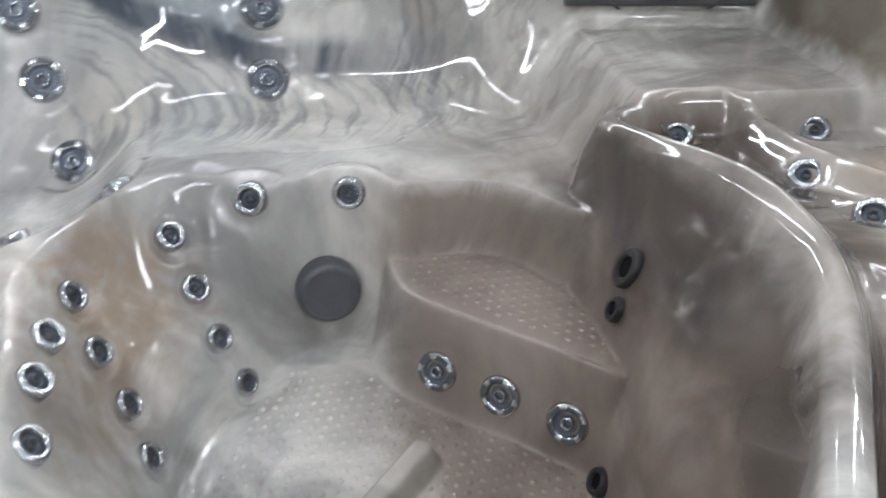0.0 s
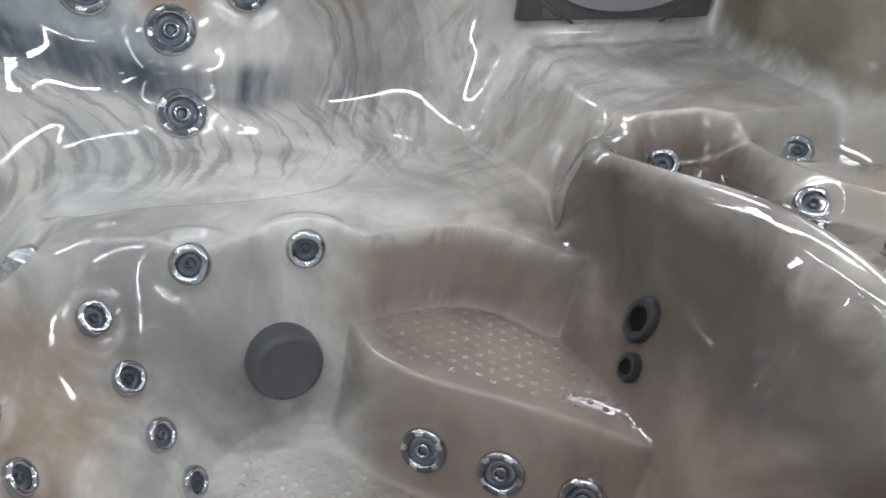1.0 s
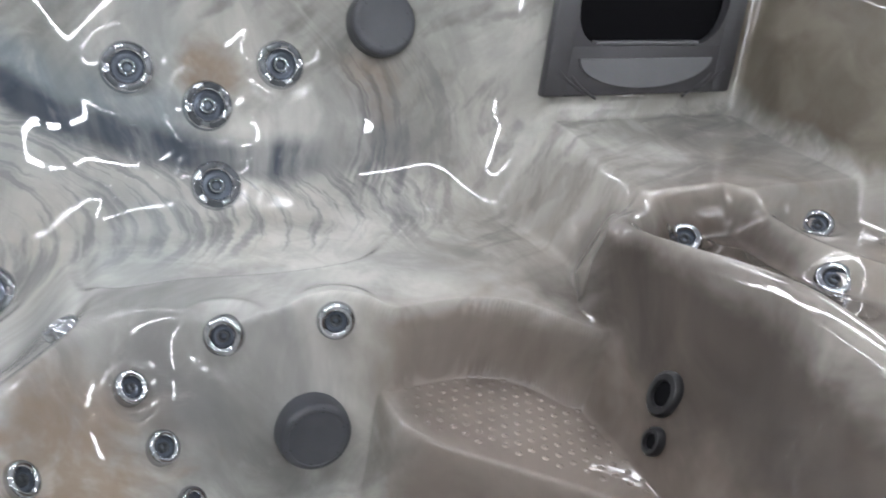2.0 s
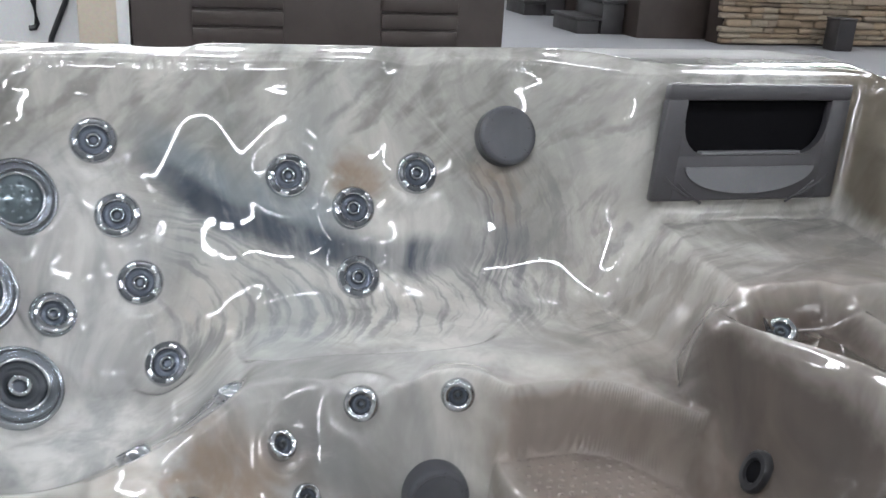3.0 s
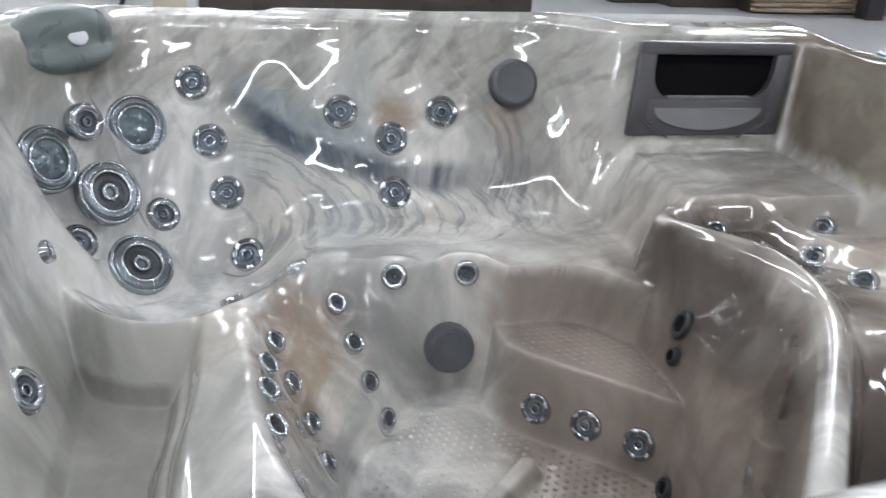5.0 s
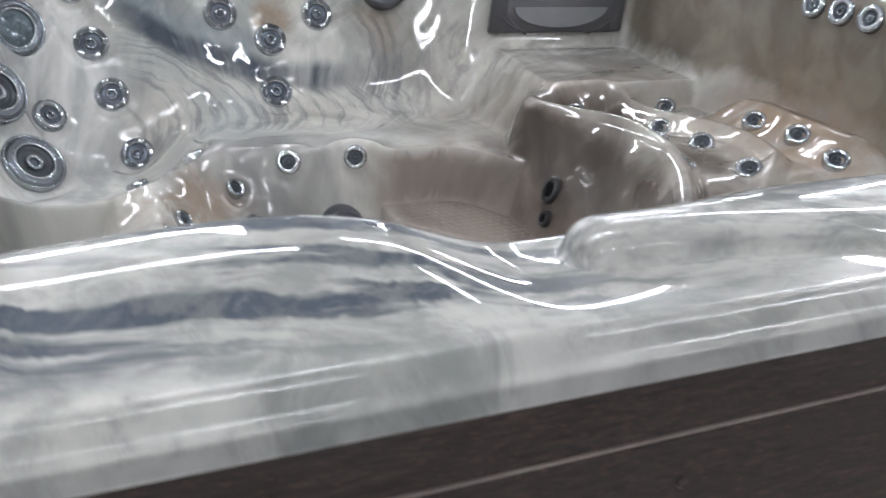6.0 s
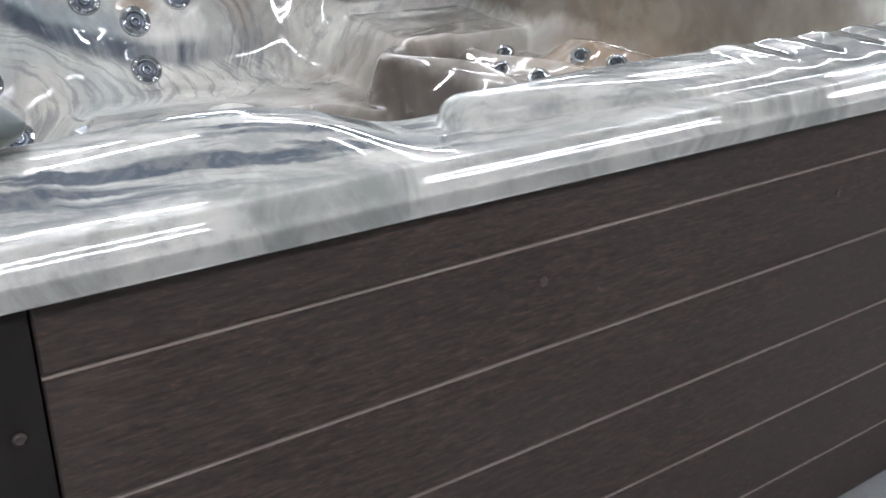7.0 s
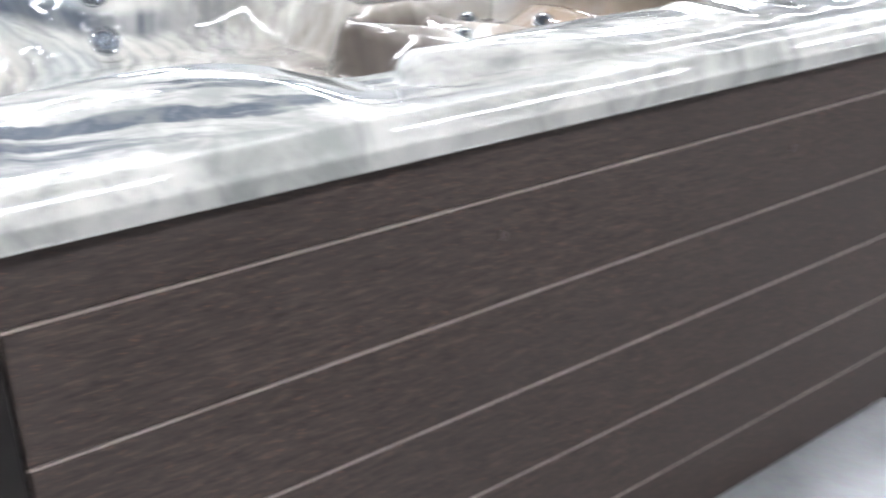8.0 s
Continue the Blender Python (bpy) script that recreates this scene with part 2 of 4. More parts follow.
    for cx, cy, cz, size, much in ((-0.43, 1.36, 0.33, 0.25, 0.8), (-0.42, 1.15, 0.30, 0.20, 0.6), (0.86, 1.16, 0.56, 0.24, 0.95), (0.82, 0.95, 0.54, 0.22, 0.8), (-0.11, 2.03, 0.635, 0.085, 0.8), (0.2, 1.98, 0.62, 0.10, 0.55), (0.55, 1.45, 0.62, 0.16, 0.3)):
        far = k.t.nodes.new("ShaderNodeVectorMath")
        far.operation = "DISTANCE"
        k.link(shift.outputs[0], far.inputs[0])
        far.inputs[1].default_value = (cx + 0.08, cy + 0.08, cz + 0.08)
        base = k.mix(k.math("MULTIPLY", k.range(far.outputs["Value"], size, size * 0.25, 0.0, much), broken), base, (0.25, 0.180, 0.125))
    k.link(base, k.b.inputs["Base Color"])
    grit = k.noise(p, 9.0, 3.0)
    k.link(k.range(grit.outputs["Fac"], 0.3, 0.7, 0.10, 0.22), k.b.inputs["Roughness"])
    k.bump(k.noise(p, 13.0, 2.0).outputs["Fac"], 0.06, 0.006)
    return m


def skirt_board():
    """Dark brown wood-plastic boards with short reddish grain."""
    m = material("skirt board", rough=0.6)
    m.node_tree.nodes["Principled BSDF"].inputs["Specular IOR Level"].default_value = 0.22
    k = Nodes(m)
    grain = k.noise(k.coords((22, 60, 170)), 1.0, 6.0, 0.7, 0.5)
    fleck = k.noise(k.coords((70, 60, 330)), 1.0, 3.0, 0.6, 0.2)
    big = k.noise(k.coords((1.4, 1.4, 3.0)), 1.6, 4.0)
    c = k.ramp(grain.outputs["Fac"], [(0.30, (0.022, 0.0158, 0.0138)), (0.45, (0.050, 0.0372, 0.0325)), (0.57, (0.069, 0.052, 0.046)), (0.70, (0.128, 0.088, 0.072))])
    c = k.mix(k.range(fleck.outputs["Fac"], 0.56, 0.72, 0.0, 0.7), c, (0.16, 0.082, 0.058))
    c = k.mix(k.range(fleck.outputs["Fac"], 0.42, 0.30, 0.0, 0.6), c, (0.012, 0.010, 0.010))
    c = k.mix(k.range(big.outputs["Fac"], 0.35, 0.7, 0.0, 0.35), c, (0.050, 0.041, 0.0385))
    k.link(c, k.b.inputs["Base Color"])
    k.link(k.range(grain.outputs["Fac"], 0.3, 0.7, 0.5, 0.68), k.b.inputs["Roughness"])
    k.bump(grain.outputs["Fac"], 0.3, 0.0012)
    return m


def mottled(name, a, b, scale, rough=(0.4, 0.6), fine=60.0, bump=0.1, coat=0.0):
    m = material(name, rough=rough[0], coat=coat)
    k = Nodes(m)
    p = k.coords()
    n = k.noise(p, scale, 6.0, 0.6, 0.5)
    f = k.noise(p, fine, 3.0)
    c = k.ramp(n.outputs["Fac"], [(0.32, a), (0.68, b)])
    c = k.mix(0.16, c, f.outputs["Color"], "OVERLAY")
    k.link(c, k.b.inputs["Base Color"])
    k.link(k.range(n.outputs["Fac"], 0.3, 0.7, *rough), k.b.inputs["Roughness"])
    k.bump(f.outputs["Fac"], bump, 0.002)
    return m


def stone():
    m = material("stone veneer", rough=0.8)
    k = Nodes(m)
    info = k.t.nodes.new("ShaderNodeObjectInfo")
    n = k.noise(k.coords(), 14.0, 6.0, 0.65)
    c = k.ramp(info.outputs["Random"], [(0.0, (0.24, 0.17, 0.11)), (0.35, (0.36, 0.27, 0.18)), (0.6, (0.30, 0.25, 0.19)), (0.8, (0.42, 0.34, 0.25)), (1.0, (0.20, 0.155, 0.12))])
    c = k.mix(k.range(n.outputs["Fac"], 0.35, 0.7, 0.0, 0.6), c, (0.14, 0.11, 0.08))
    k.link(c, k.b.inputs["Base Color"])
    k.bump(n.outputs["Fac"], 0.6, 0.02)
    return m


ACRYLIC = marbled()
CHROME = material("chrome", (0.56, 0.58, 0.61), 0.06, 1)
SATIN = material("satin steel", (0.36, 0.385, 0.41), 0.2, 1)
GUNMETAL = material("smoky satin bezel", (0.20, 0.22, 0.245), 0.24, 0.9)
DARK = material("dark jet body", (0.15, 0.17, 0.205), 0.2, 0.45)
JET_GREY = material("jet grey", (0.040, 0.046, 0.054), 0.26)
SLOT = material("smoky jet window", (0.10, 0.108, 0.118), 0.16, 0.3)
FACET = material("faceted clear plastic", (0.16, 0.20, 0.22), 0.08, 0.4)
GREY = mottled("grey plastic", (0.052, 0.05, 0.055), (0.07, 0.068, 0.074), 5, (0.34, 0.5), 300, 0.08)
GREY_CAP = mottled("grey knob plastic", (0.055, 0.058, 0.068), (0.08, 0.082, 0.092), 8, (0.3, 0.45), 400, 0.08)
SILVER = mottled("silver grey plastic", (0.15, 0.15, 0.16), (0.19, 0.19, 0.20), 5, (0.3, 0.42), 300, 0.05)
BLACK = material("black opening", (0.004, 0.004, 0.005), 0.85)
BLACK.node_tree.nodes["Principled BSDF"].inputs["Specular IOR Level"].default_value = 0.08
RUBBER = material("black rubber", (0.016, 0.016, 0.018), 0.4)
PILLOW = mottled("grey green pillow", (0.10, 0.125, 0.125), (0.14, 0.165, 0.16), 7, (0.26, 0.36), 200, 0.08)
BADGE = material("badge", (0.62, 0.64, 0.66), 0.3)
SKIRT = skirt_board()
# pale colour painting the light caught by the board edges
GROOVE_GLINT = mottled("painted groove highlight", (0.24, 0.195, 0.175), (0.36, 0.30, 0.27), 9, (0.4, 0.55))
POST = mottled("skirt corner post", (0.013, 0.0108, 0.010), (0.021, 0.0172, 0.016), 6, (0.6, 0.7))
POST.node_tree.nodes["Principled BSDF"].inputs["Specular IOR Level"].default_value = 0.22
SCREW = material("screw", (0.10, 0.08, 0.075), 0.4, 0.8)
FLOOR = mottled("grey vinyl floor", (0.25, 0.255, 0.265), (0.37, 0.375, 0.39), 5.5, (0.35, 0.55), 90, 0.05)
WALL = mottled("white wall paint", (0.56, 0.57, 0.57), (0.64, 0.64, 0.63), 2, (0.6, 0.8))
# for unseen walls, kept dark so less light bounces in sideways
DIM_WALL = mottled("dim unseen wall", (0.16, 0.16, 0.16), (0.22, 0.22, 0.21), 2, (0.6, 0.8))
CEILING = mottled("ceiling tiles", (0.40, 0.40, 0.40), (0.46, 0.46, 0.46), 2, (0.7, 0.9))
BEIGE = mottled("beige box", (0.46, 0.40, 0.32), (0.52, 0.46, 0.37), 3)
CABINET = mottled("dark cabinet", (0.030, 0.022, 0.018), (0.045, 0.034, 0.029), 5, (0.35, 0.5))
CABLE = material("black cable", (0.012, 0.012, 0.014), 0.5)
STEPS = mottled("dark plastic step", (0.02, 0.019, 0.02), (0.034, 0.03, 0.03), 6)
STONE = stone()
BLUE = material("pale blue panel", (0.16, 0.30, 0.40), 0.25)
LAMP = material("lamp tube", (1, 1, 1))
LAMP.node_tree.nodes["Principled BSDF"].inputs["Emission Color"].default_value = (0.935, 0.965, 1.03, 1)
LAMP.node_tree.nodes["Principled BSDF"].inputs["Emission Strength"].default_value = LIGHT


# ---------------------------------------------------------------- helpers for meshes
def part(name, bm, mat, parent=None, label="", smooth=True):
    me = bpy.data.meshes.new(name)
    bm.normal_update()
    bm.to_mesh(me)
    bm.free()
    me.materials.append(mat)
    if smooth:
        me.shade_smooth()
        me.set_sharp_from_angle(angle=radians(40))
    ob = new(name, me)
    if parent is not None:
        ob.parent = parent
    if label:
        ob["label"] = label
    return ob


def box(bm, x0, x1, y0, y1, z0, z1, bevel=0.0, segs=2, m=None):
    got = bmesh.ops.create_cube(bm, size=1, matrix=Matrix.Translation(((x0 + x1) / 2, (y0 + y1) / 2, (z0 + z1) / 2)) @ Matrix.Diagonal((x1 - x0, y1 - y0, z1 - z0, 1)))
    verts = got["verts"]
    if bevel:
        edges = list({e for v in verts for e in v.link_edges})
        verts = list({v for f in bmesh.ops.bevel(bm, geom=edges, offset=bevel, segments=segs, affect="EDGES", profile=0.5)["faces"] for v in f.verts} | {v for v in verts if v.is_valid})
    if m is not None:
        bmesh.ops.transform(bm, matrix=m, verts=verts)


def lathe(bm, profile, steps=28):
    """Turn a list of (radius, height) round z."""
    rings = []
    for r, h in profile:
        if r < 1e-6:
            rings.append([bm.verts.new((0, 0, h))])
        else:
            rings.append([bm.verts.new((r * math.cos(2 * math.pi * i / steps), r * math.sin(2 * math.pi * i / steps), h)) for i in range(steps)])
    for a, b in zip(rings, rings[1:]):
        for i in range(steps):
            j = (i + 1) % steps
            if len(a) == 1:
                bm.faces.new((a[0], b[i], b[j]))
            elif len(b) == 1:
                bm.faces.new((a[i], b[0], a[j]))
            else:
                bm.faces.new((a[i], b[i], b[j], a[j]))


def slab(bm, points, z0, z1):
    """A prism over a plane outline."""
    low = [bm.verts.new((x, y, z0)) for x, y in points]
    high = [bm.verts.new((x, y, z1)) for x, y in points]
    bm.faces.new(high)
    bm.faces.new(low[::-1])
    n = len(points)
    for i in range(n):
        j = (i + 1) % n
        bm.faces.new((low[i], low[j], high[j], high[i]))


def tube(bm, points, r, sides=8):
    """A round bar along a line of points."""
    rings = []
    for i, p in enumerate(points):
        a, b = Vector(points[max(i - 1, 0)]), Vector(points[min(i + 1, len(points) - 1)])
        q = (b - a).to_track_quat("Z", "Y")
        rings.append([bm.verts.new(Vector(p) + q @ Vector((r * math.cos(2 * math.pi * k / sides), r * math.sin(2 * math.pi * k / sides), 0))) for k in range(sides)])
    for a, b in zip(rings, rings[1:]):
        for k in range(sides):
            bm.faces.new((a[k], a[(k + 1) % sides], b[(k + 1) % sides], b[k]))
    bm.faces.new(rings[0][::-1])
    bm.faces.new(rings[-1])


# ---------------------------------------------------------------- shape of the tub shell
def step(a, b, x):
    t = np.clip((x - a) / (b - a), 0, 1)
    return t * t * (3 - 2 * t)


def smax(a, b, k):
    h = np.clip(0.5 + 0.5 * (a - b) / k, 0, 1)
    return b + (a - b) * h + k * h * (1 - h)


def smin(a, b, k):
    return -smax(-a, -b, k)


def rounded(points, times=3):
    """Cut the corners of a closed outline."""
    p = np.array(points, float)
    for _ in range(times):
        q = np.roll(p, -1, 0)
        p = np.stack([0.75 * p + 0.25 * q, 0.25 * p + 0.75 * q], 1).reshape(-1, 2)
    return p


def outline(points, X, Y, times=2):
    """Signed distance to a closed outline, negative inside."""
    p = rounded(points, times)
    q = np.roll(p, -1, 0)
    best = np.full(X.shape, 1e9)
    inside = np.zeros(X.shape, bool)
    for (ax, ay), (bx, by) in zip(p, q):
        ex, ey = bx - ax, by - ay
        t = np.clip(((X - ax) * ex + (Y - ay) * ey) / (ex * ex + ey * ey), 0, 1)
        best = np.minimum(best, (X - ax - t * ex) ** 2 + (Y - ay - t * ey) ** 2)
        if ay != by:
            inside ^= ((ay > Y) != (by > Y)) & (X < (bx - ax) * (Y - ay) / (by - ay) + ax)
    return np.where(inside, -1, 1) * np.sqrt(best)


class Field:
    """A signed distance to an outline with its corners eased, kept on a grid and read smoothly."""

    CELL = 0.01

    def __init__(self, points, ease):
        gx = np.arange(-1.45, 1.45, self.CELL)
        gy = np.arange(-0.35, 2.65, self.CELL)
        d = outline(points, *np.meshgrid(gx, gy))
        n = int(3 * ease / self.CELL) + 1
        k = np.exp(-0.5 * (np.arange(-n, n + 1) * self.CELL / ease) ** 2)
        k = k / k.sum()
        for _ in range(2):
            padded = np.pad(d, ((n, n), (0, 0)), "reflect", reflect_type="odd")
            d = sum(w * padded[i:i + d.shape[0]] for i, w in enumerate(k)).T
        self.d = d

    def __call__(self, X, Y):
        u = np.clip((X + 1.45) / self.CELL, 2, self.d.shape[1] - 4)
        v = np.clip((Y + 0.35) / self.CELL, 2, self.d.shape[0] - 4)
        i, j = u.astype(int), v.astype(int)
        u, v = u - i, v - j
        wu, wv = ([(1 - t) ** 3 / 6, (3 * t ** 3 - 6 * t ** 2 + 4) / 6, (-3 * t ** 3 + 3 * t ** 2 + 3 * t + 1) / 6, t ** 3 / 6] for t in (u, v))
        out = 0.0
        for a in range(4):
            for b in range(4):
                out = out + wv[a] * wu[b] * self.d[j + a - 1, i + b - 1]
        return out


MID_X, HALF_X, Y0, Y1, CORNER = -0.01, 1.10, -0.03, 2.24, 0.26
LIP = 0.780


def rim_distance(X, Y):
    """Signed distance to the outer edge of the rim, negative inside."""
    qx = np.abs(X - MID_X) - (HALF_X - CORNER)
    qy = np.abs(Y - (Y0 + Y1) / 2) - ((Y1 - Y0) / 2 - CORNER)
    return np.hypot(np.maximum(qx, 0), np.maximum(qy, 0)) + np.minimum(np.maximum(qx, qy), 0) - CORNER


FOOTWELL = [(-0.215, 1.405), (-0.175, 1.465), (-0.11, 1.492), (-0.06, 1.494), (-0.01, 1.482), (0.018, 1.462), (0.038, 1.462), (0.07, 1.478), (0.15, 1.484), (0.225, 1.464), (0.268, 1.405), (0.29, 1.345), (0.40, 1.30), (0.6, 1.25),
            (0.6, 0.6), (0.3, 0.55), (0.0, 0.57), (-0.2, 0.62), (-0.3, 0.8), (-0.35, 1.0), (-0.355, 1.19)]
BENCH = [(0.030, 1.50), (0.026, 1.43), (0.042, 1.375), (0.076, 1.332), (0.156, 1.254), (0.222, 1.189), (0.288, 1.108), (0.33, 1.08), (0.45, 1.2), (0.5, 1.6), (0.03, 1.6)]
INNER = [(-0.70, 2.115), (-0.5, 2.115), (-0.36, 2.08), (0.0, 2.095), (0.24, 2.10), (0.34, 2.05), (0.44, 1.92), (0.52, 1.895), (0.94, 1.89), (0.985, 1.85),
         (0.985, 0.4), (0.95, 0.2), (0.8, 0.14), (-0.3, 0.14), (-0.42, 0.14), (-0.5, 0.165), (-0.68, 0.165), (-0.8, 0.15), (-0.98, 0.2), (-1.02, 0.4), (-1.03, 1.70), (-0.965, 1.845), (-0.80, 2.05)]
# foot and crest of the tall wall that sweeps round the footwell and up on to the platform
WALL_FOOT = [(-0.02, 0.30), (0.0, 0.42), (0.10, 0.57), (0.16, 0.68), (0.225, 0.83), (0.258, 0.98), (0.270, 1.08), (0.279, 1.20), (0.287, 1.30), (0.298, 1.365), (0.315, 1.41), (0.345, 1.46), (0.365, 1.52), (0.374, 1.60), (0.368, 1.72), (0.345, 1.85), (0.33, 2.4), (1.4, 2.4), (1.4, 0.30)]
WALL_CREST = [(0.03, 0.30), (0.06, 0.44), (0.175, 0.59), (0.268, 0.717), (0.353, 0.837), (0.407, 0.937), (0.430, 1.0), (0.441, 1.08), (0.441, 1.14), (0.430, 1.22), (0.400, 1.305), (0.369, 1.365), (0.351, 1.402), (0.355, 1.432), (0.380, 1.460), (0.420, 1.475), (0.462, 1.505), (0.478, 1.56), (0.477, 1.80), (0.48, 2.4), (1.4, 2.4), (1.4, 0.30)]
CORNER_SEAT = [(-0.33, 2.3), (-0.34, 1.75), (-0.37, 1.60), (-0.455, 1.49), (-0.565, 1.39), (-0.668, 1.355), (-0.765, 1.385), (-0.85, 1.49), (-0.93, 1.66), (-1.2, 1.86), (-1.2, 2.4)]
SEAT_PAN = [(-0.37, 1.66), (-0.22, 1.685), (-0.13, 1.665), (0.0, 1.66), (0.10, 1.69), (0.135, 1.77), (0.10, 1.90), (-0.36, 1.95)]
LEFT_SEAT = [(-0.63, 1.42), (-0.64, 1.2), (-0.67, 1.05), (-0.67, 0.6), (-1.2, 0.6), (-1.2, 1.85), (-0.80, 1.65), (-0.65, 1.55)]

# jets by kind: place on the shell
STAR = [(-0.244, 2.0, 0.647), (0.025, 2.044, 0.637), (-0.115, 1.992, 0.579), (-0.114, 1.932, 0.451),
        (-0.603, 2.072, 0.708), (-0.567, 2.033, 0.571), (-0.529, 1.985, 0.452), (-0.491, 1.873, 0.32)]
STEP_JETS = [(0.081, 1.311, 0.1725), (0.162, 1.231, 0.173), (0.2415, 1.1455, 0.174)]
PLAIN = [(-0.191, 1.523, 0.399), (-0.032, 1.511, 0.402)]
LOUNGE = [(0.782, 1.429, 0.509), (0.621, 1.078, 0.534), (0.594, 0.893, 0.54), (0.489, 0.775, 0.494), (0.524, 1.452, 0.50), (0.639, 1.252, 0.514), (0.812, 1.133, 0.557), (0.818, 1.002, 0.564), (0.808, 0.873, 0.55)]
CALF = [(-0.317, 1.491, 0.352), (-0.288, 1.456, 0.277), (-0.257, 1.424, 0.199), (-0.222, 1.417, 0.112),
        (-0.459, 1.354, 0.346), (-0.429, 1.306, 0.279), (-0.4, 1.279, 0.202), (-0.371, 1.223, 0.145)]
REST = [(-0.486, 1.24, 0.358), (-0.492, 1.135, 0.366), (-0.487, 1.021, 0.363)]
RING = [(-0.684, 1.912, 0.424), (-0.831, 1.844, 0.67), (-0.858, 1.767, 0.416)]
LARGE = [(-0.741, 2.009, 0.616), (-0.912, 1.79, 0.60), (-0.794, 1.826, 0.51), (-0.733, 1.777, 0.35)]


foot_line, crest_line = Field(WALL_FOOT, 0.010), Field(WALL_CREST, 0.010)
pan_field = Field(SEAT_PAN, 0.02)
foot_field, bench_field = Field(FOOTWELL, 0.012), Field(BENCH, 0.010)
inner_field, inner_soft = Field(INNER, 0.012), Field(INNER, 0.055)
corner_field, left_field = Field(CORNER_SEAT, 0.016), Field(LEFT_SEAT, 0.02)


def soft(xs, ys, blur=0.012):
    """A profile through the given heights with its corners eased."""
    g = np.arange(-0.1, 1.2, 0.002)
    k = np.exp(-(np.arange(-25, 26) * 0.002 / blur) ** 2)
    v = np.interp(g, xs, ys)
    return g[25:-25], np.convolve(v, k / k.sum(), "valid")


CREST = soft([-0.1, 0.0, 0.010, 0.024, 0.036, 0.060, 0.085, 0.9], [0.566, 0.566, 0.578, 0.583, 0.578, 0.553, 0.540, 0.540], 0.007)
BACK_SOFT = soft([0, 0.03, 0.06, 0.1, 0.15, 0.2, 0.27, 0.5], [0.868, 0.75, 0.66, 0.575, 0.455, 0.365, 0.25, -0.3], 0.02)


def ridge(xs, zs, blur=0.03):
    """A height along x with its corners eased."""
    g = np.arange(-1.4, 1.4, 0.005)
    k = np.exp(-(np.arange(-20, 21) * 0.005 / blur) ** 2)
    return g[20:-20], np.convolve(np.interp(g, xs, zs), k / k.sum(), "valid")


NEAR_RIDGE = ridge([-1.3, -0.75, -0.62, -0.55, -0.48, -0.43, -0.39, -0.30, 0.0, 0.3, 1.3], [0.845, 0.847, 0.853, 0.852, 0.842, 0.826, 0.814, 0.816, 0.836, 0.842, 0.842])
BENCH_EDGE = soft([-0.1, -0.002, 0.004, 0.014, 0.024, 0.9], [0.285, 0.284, 0.262, 0.16, 0.10, 0.10], 0.0045)
BULGE = soft([-0.1, 0, 0.08, 0.2, 0.40, 1.0, 1.2], [-0.02, 0.0, 0.21, 0.42, 0.63, 1.0, 1.05], 0.03)
BOWL = soft([-0.1, 0.0, 0.03, 0.09, 0.16, 0.9], [0.402, 0.402, 0.392, 0.335, 0.295, 0.29], 0.016)


def lounge(X, Y, depth):
    """Height behind the crest of the tall wall: two leg channels with a low ridge between them and a bolster along the side."""
    z = np.interp(depth, *CREST)
    inner = step(0.04, 0.09, depth)
    ridge = X - 0.665 - 0.06 * np.exp(-(((Y - 1.05) / 0.14) ** 2)) + 0.9 * np.maximum(0.93 - Y, 0)
    z = z + 0.022 * inner * np.exp(-((ridge / 0.028) ** 2)) - 0.010 * inner * step(0.02, 0.06, ridge)
    z = z - 0.022 * step(1.12, 1.38, Y) - 0.024 * inner * step(0.0, -0.05, ridge) * step(1.0, 1.25, Y)
    z = z + inner * step(1.36, 1.22, Y) * (0.062 * step(0.765, 0.865, X) - 0.05 * step(0.885, 0.925, X))
    z = z - 0.26 * inner * step(0.90, 0.45, Y)
    platform = 0.570 + 0.012 * step(1.6, 1.8, Y)
    return z + (platform - z) * step(1.455, 1.505, Y + 0.03 * step(0.62, 0.66, X))


